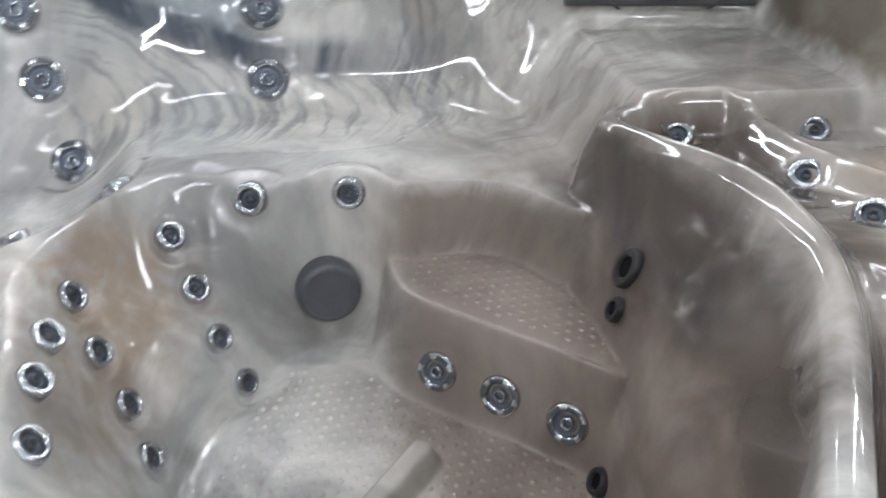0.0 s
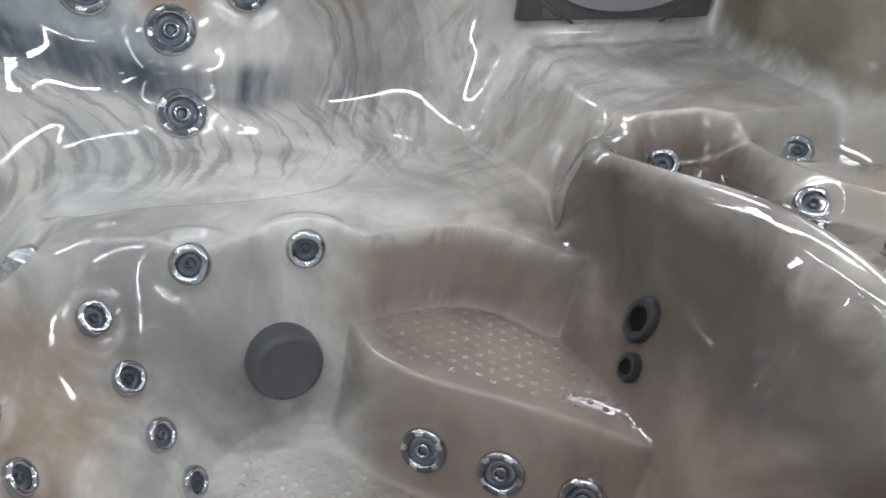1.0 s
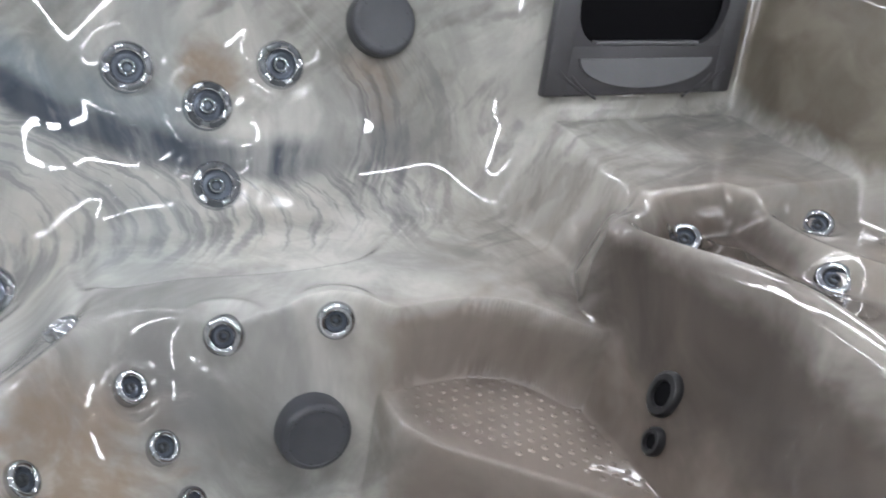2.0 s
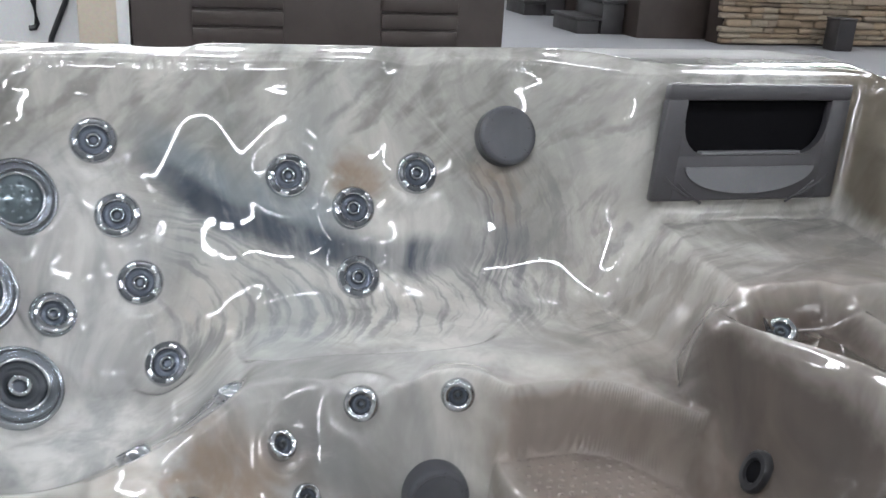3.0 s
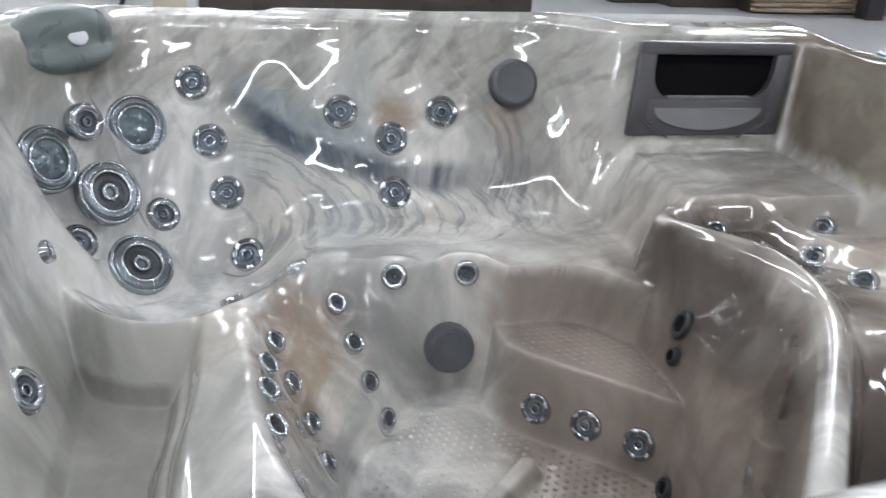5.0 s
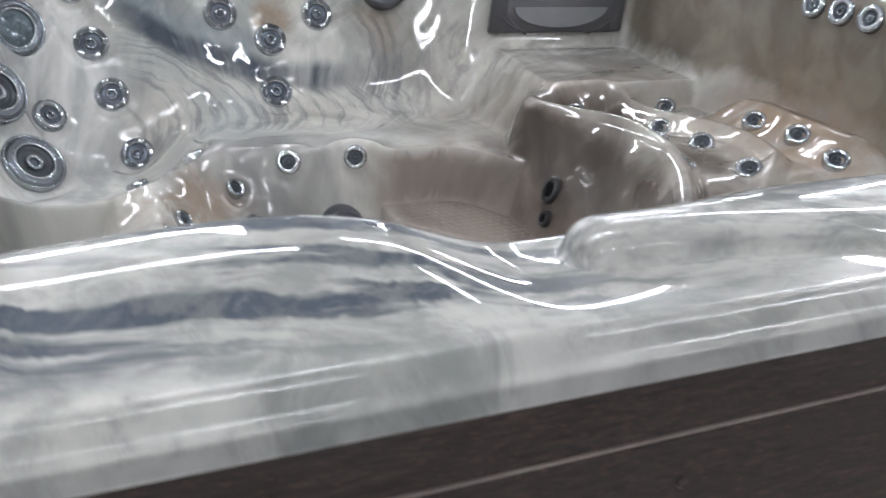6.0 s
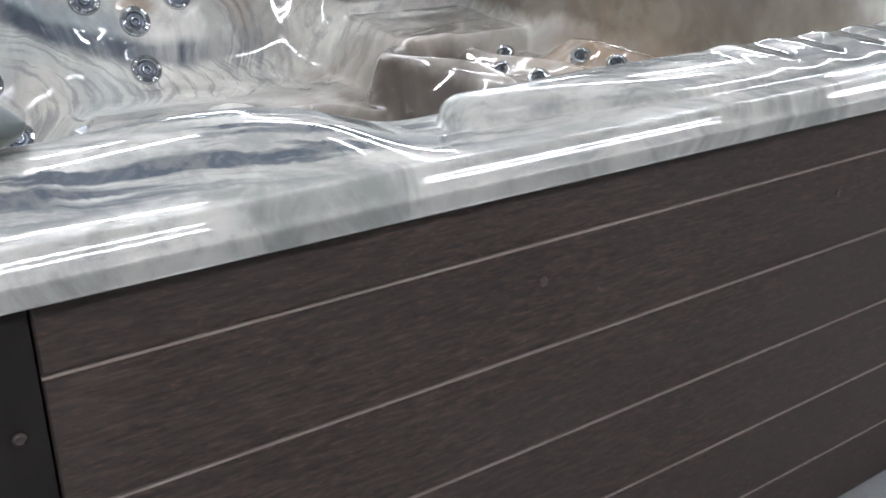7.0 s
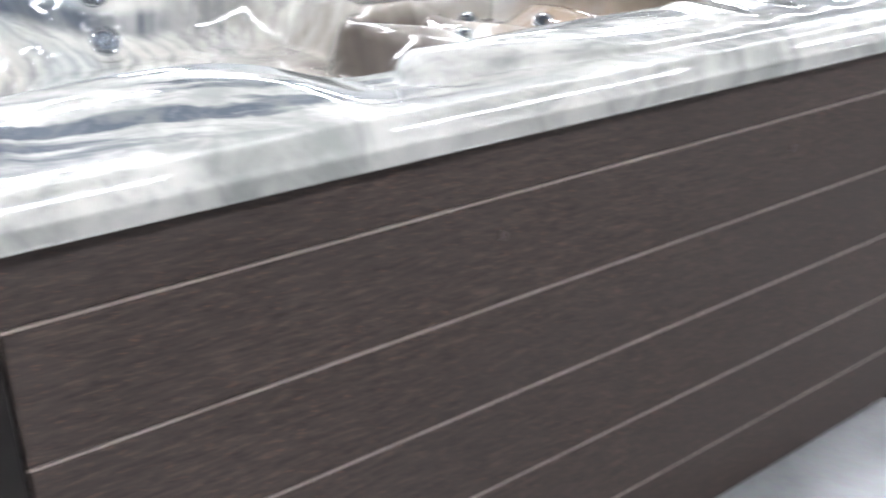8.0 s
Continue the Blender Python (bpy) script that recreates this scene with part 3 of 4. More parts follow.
def plain_shell(X, Y):
    """Height of the moulded shell, before the pads of the jets."""
    foot = foot_field(X, Y)
    # seats round the footwell
    seat = 0.415 + 0.006 * step(1.75, 1.6, Y) + 0.0 * X
    seat += (0.40 - seat) * step(1.35, 1.25, Y)
    seat += (0.225 - seat) * step(0.045, -0.035, left_field(X, Y))
    seat -= 0.055 * step(-0.505, -0.63, X) * step(1.42, 1.30, Y) * step(0.25, 0.35, seat)
    seat += (np.interp(-corner_field(X, Y), *BOWL) - seat) * step(0.022, -0.014, corner_field(X, Y))
    seat -= 0.014 * step(0.012, -0.016, pan_field(X, Y))
    # wall under the far seat (steep) and the leg rest (sloped)
    alcove = step(0.02, 0.06, X)
    width = 0.038 + 0.14 * step(-0.13, -0.33, X) + 0.035 * step(-0.28, -0.40, X)
    width = width - 0.055 * step(1.36, 1.14, Y) * step(-0.1, -0.25, X) - 0.018 * alcove
    wall = 0.10 + (seat - 0.10) * np.clip(foot / width, 0, 1.3)
    z = smin(wall, seat, 0.026 - 0.013 * alcove)
    z = np.where(foot < -0.02, 0.10, smax(z, 0.10, 0.02 * step(-0.02, 0.01, foot) + 1e-4))
    # tall curved wall, the lounge behind it and the platform at its head
    low, high = -foot_line(X, Y), crest_line(X, Y)
    rise = np.clip(low / np.maximum(low + np.maximum(high, 0), 1e-4), 0, 1)
    base = 0.10 + 0.315 * step(1.35, 1.44, Y)
    head = step(1.45, 1.54, Y)
    bulge = np.interp(rise, *BULGE)
    rise = bulge + (step(0.0, 1.0, rise) - bulge) * head
    brow = 0.566 - 0.022 * step(1.12, 1.38, Y) * step(1.54, 1.45, Y)
    side = base + (brow + 0.004 * head - base) * rise
    side = np.where(low > 0, side, 0.0)
    top = lounge(X, Y, np.maximum(-high, 0))
    side = side + (top - side) * step(0.006, -0.006, high)
    z = np.where(high < -0.02, side, smax(z, side, 0.014))
    t = np.clip(((X + 0.07) * 0.09 + (Y - 1.09) * 0.09) / 0.0162, 0, 1)
    z = z + 0.04 * np.exp(-((np.hypot(X + 0.07 - 0.09 * t, Y - 1.09 - 0.09 * t) / 0.027) ** 4))
    bench = bench_field(X, Y)
    z = smax(z, np.interp(bench, *BENCH_EDGE), 0.011)
    d = -inner_field(X, Y)
    gentle = np.interp(d + (-inner_soft(X, Y) - d) * step(0.0, 0.10, d), *BACK_SOFT)
    steep = np.interp(d, [0, 0.085, 0.3], [0.868, 0.56, -0.1])
    upright = np.interp(d, [0, 0.045, 0.16], [0.868, 0.56, -0.1])
    steep = steep + (upright - steep) * step(1.34, 1.20, Y) * step(0.5, 0.7, X)
    back = gentle + (steep - gentle) * step(0.30, 0.46, X)
    back = back + (steep - back) * np.maximum(step(0.9, 0.7, Y), step(1.70, 1.50, Y) * step(-0.4, -0.6, X))
    # ridge between the corner seat and the far seat
    back = back + 0.04 * np.exp(-((X + 0.40) / 0.045) ** 2) * step(1.7, 1.85, Y) * step(0.02, 0.08, d)
    z = smax(z, np.where(d > 0, back, 0.868), 0.045 + 0.07 * step(0.42, 0.25, X) * step(1.6, 1.75, Y) * step(-0.55, -0.40, X))
    # rim
    e = -rim_distance(X, Y)
    near = step(0.3, 0.15, Y)
    shoulder = 0.800 + 0.024 * step(0.0, 0.020, e)
    crown = shoulder + 0.042 * step(0.012, 0.115, e) + 0.022 * step(1.7, 2.05, Y)
    front = shoulder + (np.interp(X, *NEAR_RIDGE) - 0.824) * step(0.010, 0.150, e)
    crown = crown + (front - crown) * near
    # rounded bolster along the near rim with a blunt end
    spread = step(-0.29, 0.0, X)
    half = 0.034 + 0.045 * spread
    pad = np.hypot(np.minimum(X + 0.312, 0), Y - 0.10) / half
    crown += (0.849 - 0.003 * spread - crown) * near * np.sqrt(1 - np.clip(pad, 0, 1) ** 2.5) * step(0.97, 0.85, X)
    crown += 0.0045 * near * step(1.0, 0.6, pad) * step(0.08, 0.14, X) * (0.5 - 0.5 * np.cos(X * 62.0))
    # shallow pocket in the far rim
    crown -= 0.018 * step(2.03, 2.07, Y) * step(2.17, 2.12, Y) * np.exp(-(((X + 0.47) / 0.06) ** 4))
    rim = np.minimum(crown, 0.868 + 0.02 * step(0, 0.06, -d) + near * 0.03)
    inside = smin(z, np.maximum(rim, 0.802), 0.03)
    return inside + (rim - inside) * step(0.014, -0.014, d)


def pads():
    """Weights of the soft pads that bring the shell up or down to each jet."""
    p = np.array(STAR + PLAIN + CALF + RING + LARGE)
    gap = p[:, 2] - plain_shell(p[:, 0], p[:, 1])
    near = np.exp(-(((p[:, None, :2] - p[None, :, :2]) / 0.06) ** 2).sum(-1))
    return p, np.linalg.solve(near + 0.15 * np.eye(len(p)), np.clip(gap, -0.035, 0.035))


PAD, PAD_WEIGHT = pads()


POCKET = [(p, r, a) for group, r, a in ((STAR, 0.043, 0.012), (PLAIN, 0.034, 0.013), (LOUNGE, 0.026, 0.004), (CALF, 0.024, 0.012), (RING, 0.040, 0.008), (LARGE, 0.075, 0.008)) for p in group]


def aim(x, y, z):
    """The way a large jet of the corner seat points: at the sitter's back."""
    flat = Vector((-0.30 - x, 1.22 - y, 0)).normalized()
    rise = radians(min(max(20 + (0.6 - z) * 100, 15), 48))
    return flat * math.cos(rise) + Vector((0, 0, math.sin(rise)))


def shell(X, Y):
    """Height of the shell with a soft pad and a shallow round pocket for each jet."""
    z = plain_shell(X, Y)
    for (x, y, _), w in zip(PAD, PAD_WEIGHT):
        z = z + w * np.exp(-(((X - x) / 0.06) ** 2 + ((Y - y) / 0.06) ** 2))
    for (x, y, h), r in [(p, 0.085) for p in LARGE] + [(p, 0.065) for p in RING]:
        n = aim(x, y, h)
        plane = h - (n[0] * (X - x) + n[1] * (Y - y)) / n[2]
        rho = np.sqrt((X - x) ** 2 + (Y - y) ** 2 + (plane - h) ** 2) / r
        z = z + (plane - z) * np.exp(-((rho / 1.1) ** 4))
    out = z.copy()
    for (x, y, h), r, a in POCKET:
        rho = np.sqrt((X - x) ** 2 + (Y - y) ** 2 + (z - h) ** 2) / r
        out = out - a * np.exp(-((rho / 1.45) ** 4)) + 0.25 * a * np.exp(-(((rho - 1.75) / 0.3) ** 2))
    return out


def sit(x, y, z=None, lift=0.0, spin=0.0, h=0.03):
    """A pose on the shell, its z along the normal; with a height given, slid to where the shell has it."""
    for _ in range(4 if z is not None else 0):
        X = np.array([x, x + 0.01, x - 0.01, x, x])
        Y = np.array([y, y, y, y + 0.01, y - 0.01])
        s = shell(X, Y)
        g = np.array([s[1] - s[2], s[3] - s[4]]) / 0.02
        if g @ g > 0.3:
            move = np.clip(g * (z - s[0]) / (g @ g), -0.012, 0.012)
            x, y = x + move[0], y + move[1]
    X = np.array([x, x + h, x - h, x, x])
    Y = np.array([y, y, y, y + h, y - h])
    s = plain_shell(X, Y)
    n = Vector((-(s[1] - s[2]) / (2 * h), -(s[3] - s[4]) / (2 * h), 1)).normalized()
    p = Vector((x, y, shell(X[:1], Y[:1])[0]))
    return Matrix.Translation(p + n * lift) @ n.to_track_quat("Z", "Y").to_matrix().to_4x4() @ pose(0, 0, 0, 0, 0, spin)


def facing(p, n):
    return Matrix.Translation(p) @ Vector(n).to_track_quat("Z", "Y").to_matrix().to_4x4()


def build_shell(cell):
    fine = cell * 0.5
    gx = np.concatenate([np.arange(MID_X - HALF_X - 0.08, -0.98, cell), np.arange(-0.98, 0.93, fine), np.arange(0.93, MID_X + HALF_X + 0.08 + cell, cell)])
    gy = np.concatenate([np.arange(Y0 - 0.08, 0.18, fine), np.arange(0.18, 0.56, cell), np.arange(0.56, 2.19, fine), np.arange(2.19, Y1 + 0.08 + cell, cell)])
    gx, gy = (g[np.append(True, np.diff(g) > 0.001)] for g in (gx, gy))
    X, Y = np.meshgrid(gx, gy)
    d = rim_distance(X, Y)
    h = 1e-4
    nx = (rim_distance(X + h, Y) - rim_distance(X - h, Y)) / (2 * h)
    ny = (rim_distance(X, Y + h) - rim_distance(X, Y - h)) / (2 * h)
    out = np.maximum(d, 0)
    px, py = X - nx * out, Y - ny * out
    z = np.where(d > 0, np.maximum(shell(px, py) - out, LIP), shell(X, Y))
    keep = d < 0.045
    rows, cols = X.shape
    n = np.arange(rows * cols).reshape(rows, cols)
    quads = np.stack([n[:-1, :-1], n[:-1, 1:], n[1:, 1:], n[1:, :-1]], -1)
    quads = quads[keep[:-1, :-1] | keep[:-1, 1:] | keep[1:, 1:] | keep[1:, :-1]]
    used = np.unique(quads)
    remap = np.full(rows * cols, -1)
    remap[used] = np.arange(len(used))
    verts = np.stack([px, py, z], -1).reshape(-1, 3)[used]
    me = bpy.data.meshes.new("shell")
    me.from_pydata(verts.tolist(), [], remap[quads].tolist())
    me.shade_smooth()
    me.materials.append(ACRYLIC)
    return new("shell", me)


def studs():
    """Small raised non-slip studs on the footwell floor."""
    gx, gy = np.meshgrid(np.arange(-0.4, 0.3, 0.021), np.arange(0.62, 1.5, 0.021))
    gx = gx + 0.0105 * (np.arange(gx.shape[0]) % 2)[:, None]
    level = plain_shell(gx, gy)
    ok = ((foot_field(gx, gy) < -0.035) & (level < 0.104)) | ((bench_field(gx, gy) < -0.03) & (level < 0.289))
    verts, faces = [], []
    for x, y, z in zip(gx[ok], gy[ok], level[ok]):
        n = len(verts)
        high = 0.5 if z > 0.2 else 1.0
        for r, h in ((0.0065, -0.001), (0.0045, 0.0022 * high)):
            verts += [(x + r * math.cos(a), y + r * math.sin(a), z + h) for a in np.arange(6) * math.pi / 3]
        verts.append((x, y, z + 0.0042 * high))
        for i in range(6):
            j = (i + 1) % 6
            faces += [(n + i, n + j, n + 6 + j, n + 6 + i), (n + 6 + i, n + 6 + j, n + 12)]
    me = bpy.data.meshes.new("floor_studs")
    me.from_pydata(verts, [], faces)
    me.shade_smooth()
    me.materials.append(ACRYLIC)
    return tagged(new("floor_studs", me), kind="stuff")


tub = tagged(new("hot_tub"), "empty hot tub with marbled acrylic shell and dark brown skirt", "hot tub")
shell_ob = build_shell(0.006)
shell_ob.parent = tub
studs().parent = tub
shell_ob["label"] = "glossy cream, grey and blue marbled acrylic shell"


# ---------------------------------------------------------------- jets
def mesh_of(name, bm, mat):
    me = bpy.data.meshes.new(name)
    bm.normal_update()
    bm.to_mesh(me)
    bm.free()
    me.materials.append(mat)
    me.shade_smooth()
    return me


def ring_mesh(name, r, inner, rim, mat):
    """A rounded bezel between the radii r and inner * r, falling into a cup."""
    prof = [(r * 1.02, -0.022), (r * 1.02, 0.0005)]
    for i in range(9):
        a = math.pi * i / 8
        prof.append((r * ((1 + inner) / 2 + (1 - inner) / 2 * math.cos(a)), 0.0015 + rim * math.sin(a)))
    prof += [(r * inner * 0.98, -0.003), (r * inner * 0.94, -0.008)]
    bm = bmesh.new()
    lathe(bm, prof, 36)
    return mesh_of(name, bm, mat)


def cup_mesh(name, r, mat):
    """The hollow inside a bezel with a low step round its floor."""
    bm = bmesh.new()
    lathe(bm, [(r, 0.003), (r * 0.92, -0.003), (r * 0.80, -0.004), (r * 0.74, -0.0015), (r * 0.62, -0.001), (r * 0.56, -0.005), (0, -0.006)], 28)
    return mesh_of(name, bm, mat)


def nozzle_mesh(name, r, mat):
    bm = bmesh.new()
    lathe(bm, [(r, -0.006), (r, 0.002), (r * 0.90, 0.0045), (r * 0.74, 0.005), (r * 0.60, 0.003), (r * 0.54, -0.002), (r * 0.5, -0.004)], 22)
    return mesh_of(name, bm, mat)


def pin_mesh(r):
    bm = bmesh.new()
    lathe(bm, [(r, -0.0045), (r * 0.9, -0.003), (r * 0.5, -0.002), (0, -0.002)], 14)
    return mesh_of("nozzle_mouth", bm, DARK)


def slot_mesh(r):
    """One of the dark windows in a star-shaped bezel."""
    bm = bmesh.new()
    a = [radians(-24 + 8 * i) for i in range(7)]
    rows = []
    for q, h in ((0.93, 0.0052), (0.86, 0.0068), (0.76, 0.0072), (0.69, 0.0060)):
        rows.append([bm.verts.new((r * q * math.cos(t), r * q * math.sin(t), h + 0.0012)) for t in a])
    for u, v in zip(rows, rows[1:]):
        for i in range(6):
            bm.faces.new((u[i], u[i + 1], v[i + 1], v[i]))
    return mesh_of("slot", bm, SLOT)


def make_jet(kind):
    r = {"star": 0.043, "step": 0.034, "plain": 0.028, "calf": 0.024, "ring": 0.038, "large": 0.068, "massage": 0.068}[kind]
    inner = {"star": 0.62, "step": 0.62, "plain": 0.55, "calf": 0.58, "ring": 0.60, "large": 0.66, "massage": 0.68}[kind]
    rim = 0.006 if kind in ("star", "step") else 0.005 + 0.04 * r
    wide = kind in ("large", "massage")
    jet = new("jet", ring_mesh("jet", r, inner, rim, GUNMETAL if wide else CHROME))
    if wide:
        lip = new("inner_bezel", ring_mesh("inner_bezel", r * 0.74, 0.88, 0.003, CHROME))
        lip.parent = jet
        lip.matrix_basis = pose(0, 0, 0.004)
    new("jet_body", cup_mesh("jet_body", r * inner * 1.0, JET_GREY if kind in ("large", "massage") else DARK)).parent = jet
    if kind in ("star", "step"):
        slot = slot_mesh(r)
        for i in range(5):
            o = new("slot", slot)
            o.parent = jet
            o.matrix_basis = pose(0, 0, 0, 0, 0, 72 * i)
    if kind in ("large", "massage", "ring"):
        new("outer_bezel", ring_mesh("outer_bezel", r * 1.09, 0.90, 0.003, SATIN)).parent = jet
    if kind == "massage":
        bm = bmesh.new()
        lathe(bm, [(r * 0.64, 0.0), (r * 0.60, 0.004), (r * 0.3, 0.006), (0, 0.0065)], 24)
        for i in range(16):
            a, q = i * 2.4, r * 0.135 * math.sqrt(i + 0.5)
            bmesh.ops.create_icosphere(bm, subdivisions=1, radius=r * 0.085, matrix=Matrix.Translation((q * math.cos(a), q * math.sin(a), 0.0055)))
        new("insert", mesh_of("insert", bm, FACET)).parent = jet
    else:
        k = {"star": 0.34, "step": 0.34, "plain": 0.30, "calf": 0.28, "ring": 0.32, "large": 0.30}[kind]
        new("nozzle", nozzle_mesh("nozzle", r * k, SATIN if kind in ("large", "ring", "star", "step") else SLOT)).parent = jet
        new("nozzle_mouth", pin_mesh(r * k * 0.52)).parent = jet
    return jet


def place_jets(kind, places, aimed=False, lift=0.004):
    first = make_jet(kind)
    for n, p in enumerate(places):
        j = first if n == 0 else copy_thing(first, Matrix())
        j.matrix_basis = sit(p[0], p[1], p[2] if len(p) > 2 else None, 0.008, 37.0 * n)
        if aimed:
            n_dir = aim(*p) if aimed is True else Vector(aimed).normalized()
            j.matrix_basis = facing(Vector(p) + n_dir * lift, n_dir) @ pose(0, 0, 0, 0, 0, 37.0 * n)
        j.parent = tub
        if n == 0:
            j["label"] = "chrome massage jet"


place_jets("star", STAR)
place_jets("step", STEP_JETS, (-0.70, -0.69, 0.20))
place_jets("plain", PLAIN)
place_jets("plain", LOUNGE, (-0.42, -0.42, 0.80))
place_jets("calf", REST, (0.62, -0.28, 0.73), 0.010)
place_jets("ring", [(-0.884, 1.167, 0.384)], (0.80, -0.30, 0.50), 0.008)
place_jets("calf", [(-0.897, 1.576, 0.47)], (0.88, 0.05, 0.35), 0.006)
place_jets("calf", CALF + [(-0.393, 1.585), (-0.535, 1.435)])
place_jets("ring", RING, True)
for y in (1.02, 1.105, 1.19):
    neck = make_jet("ring")
    neck.parent = tub
    neck.matrix_basis = facing((0.968, y, 0.815), (-0.95, -0.1, 0.3)) @ Matrix.Scale(0.75, 4)
place_jets("large", LARGE[2:], True, 0.008)
place_jets("massage", LARGE[:2], True, 0.010)


# ---------------------------------------------------------------- fittings of the tub
def knob(p, n, r, h):
    bm = bmesh.new()
    lathe(bm, [(r * 1.02, -0.03), (r * 1.02, h * 0.5), (r, h * 0.55), (r * 0.99, h * 0.8), (r * 0.94, h * 0.93), (r * 0.86, h), (r * 0.80, h * 1.01), (r * 0.78, h * 0.985), (r * 0.60, h * 1.01), (r * 0.55, h * 0.985), (r * 0.3, h * 1.0), (0, h * 1.005)], 40)
    k = part("diverter_knob", bm, GREY_CAP, tub, "round dark grey plastic knob")
    k.matrix_basis = facing(p, n)
    for i in range(6):
        bm = bmesh.new()
        box(bm, r * 0.56, r * 0.90, -0.0012, 0.0012, h * 0.96, h * 0.99, 0, 1, Matrix.Rotation(i * math.pi / 3 + 0.3, 4, "Z"))
        part("rib", bm, RUBBER, k)
    return k


knob((-0.068, 1.506, 0.233), (-0.05, -0.985, 0.16), 0.055, 0.043)
knob((0.217, 2.036, 0.714), (0.0, -0.93, 0.34), 0.062, 0.022)


def fitting(x, y, z, n, r, stretch):
    """A black suction fitting with a dark mouth."""
    bm = bmesh.new()
    lathe(bm, [(r, -0.004), (r, 0.004), (r * 0.86, 0.009), (r * 0.6, 0.009), (r * 0.52, 0.004), (r * 0.5, -0.002)], 28)
    f = part("suction_fitting", bm, RUBBER, tub, "black round fitting in the shell wall")
    bm = bmesh.new()
    lathe(bm, [(r * 0.54, 0.0045), (0, 0.0043)], 20)
    part("mouth", bm, BLACK, f)
    f.matrix_basis = facing(Vector((x, y, z)) + Vector(n) * 0.002, n) @ Matrix.Diagonal((1, stretch, 1, 1))


fitting(0.341, 1.221, 0.395, (-0.93, -0.05, 0.37), 0.026, 1.3)
fitting(0.320, 1.199, 0.337, (-0.95, 0.0, 0.30), 0.017, 1.25)
fitting(0.269, 1.068, 0.118, (-0.9, 0.1, 0.4), 0.024, 1.0)


def filter_cover():
    """Grey plate with a D-shaped mouth and a lighter half-moon below it."""
    W, H = 0.210, 0.117
    c = new("filter_cover")
    c.parent = tub
    c["label"] = "dark grey plastic filter cover with a black opening"
    bm = bmesh.new()
    box(bm, -W, W, 0.085, H, 0, 0.026, 0.006)
    box(bm, -W, -0.164, -H, 0.088, 0, 0.026, 0.006)
    box(bm, 0.164, W, -H, 0.088, 0, 0.026, 0.006)
    box(bm, -0.168, 0.168, -H, -0.024, 0, 0.026, 0.006)
    for s in (-1, 1):
        pts = [(s * 0.170, 0.045), (s * 0.170, -0.03), (s * 0.10, -0.03)] + [(s * (0.164 - 0.06 * (1 - math.cos(a))), 0.04 - 0.064 * math.sin(a)) for a in np.linspace(math.pi / 2, 0, 7)]
        slab(bm, pts if s < 0 else pts[::-1], 0.001, 0.0245)
    part("frame", bm, GREY, c)
    bm = bmesh.new()
    slab(bm, [(-0.175, -0.04), (0.175, -0.04), (0.175, 0.095), (-0.175, 0.095)], -0.008, 0.004)
    part("mouth", bm, BLACK, c, "black mouth of the skimmer")
    bm = bmesh.new()
    box(bm, -0.115, 0.115, -0.024, -0.017, 0.002, 0.022, 0.002)
    part("flap", bm, SILVER, c)
    bm = bmesh.new()
    slab(bm, [(-0.148 * math.cos(a), -0.048 - 0.055 * math.sin(a)) for a in np.linspace(0, math.pi, 25)], 0.024, 0.031)
    part("half_moon", bm, SILVER, c, "lighter grey half-moon panel")
    for s in (-1, 1):
        for k in range(2):
            bm = bmesh.new()
            line = [(s * (0.188 - 0.03 * k - 0.06 * u), -0.068 - 0.012 * k - 0.042 * u ** 0.8, 0.026) for u in np.linspace(0, 1, 6)]
            tube(bm, line, 0.0028, 6)
            part("rib", bm, GREY, c)
    for piece in c.children:
        piece.data.transform(Matrix(((1, 0.14, 0, 0), (0, 1, 0, 0), (0, 0, 1, 0), (0, 0, 0, 1))))
    c.matrix_basis = pose(0.684, 1.856, 0.737, 81, 0, -2)


filter_cover()


def pillow(m, w, h, t, badge):
    bm = bmesh.new()
    box(bm, -w / 2, w / 2, -h / 2, h / 2, 0, t, min(t * 0.48, 0.03), 5)
    bmesh.ops.subdivide_edges(bm, edges=[e for e in bm.edges if e.calc_length() > 0.05], cuts=9, use_grid_fill=True)
    for v in bm.verts:
        v.co.z += 0.25 * t * (1 - (v.co.x / (w / 2)) ** 2) * (v.co.z / t) - 0.012 * math.exp(-((v.co.y + h * 0.15) / 0.03) ** 2) * (v.co.z > t * 0.5)
    for v in bm.verts:
        x, y = v.co.x / (w / 2), v.co.y / (h / 2)
        v.co.x *= 1 - 0.20 * y ** 4
        v.co.y *= 1 - 0.30 * abs(x) ** 3
        v.co.z *= 1 - 0.35 * abs(x) ** 4 - 0.25 * abs(y) ** 4
    p = part("head_pillow", bm, PILLOW, tub, "grey green moulded foam head pillow")
    if badge:
        bm = bmesh.new()
        lathe(bm, [(0.026, -0.006), (0.026, 0.002), (0.022, 0.004), (0, 0.0045)], 24)
        b = part("badge", bm, BADGE, p)
        b.matrix_basis = Matrix.Translation((0.01, -h * 0.02, t * 1.06)) @ Matrix.Diagonal((1, 0.8, 1, 1))
    p.matrix_basis = m


pillow(pose(-0.885, 1.965, 0.825, 68, 0, 45), 0.27, 0.155, 0.05, True)
pillow(pose(-0.88, 0.155, 0.85, -25, 0, 0), 0.25, 0.12, 0.045, False)

# control panel on the right rim
bm = bmesh.new()
lathe(bm, [(0.07, 0), (0.07, 0.006), (0.06, 0.009), (0, 0.009)], 32)
cp = part("control_panel", bm, BLUE, tub, "pale blue oval control panel on the rim")
cp.matrix_basis = pose(1.035, 1.60, 0.862) @ Matrix.Diagonal((0.55, 1.1, 1, 1))


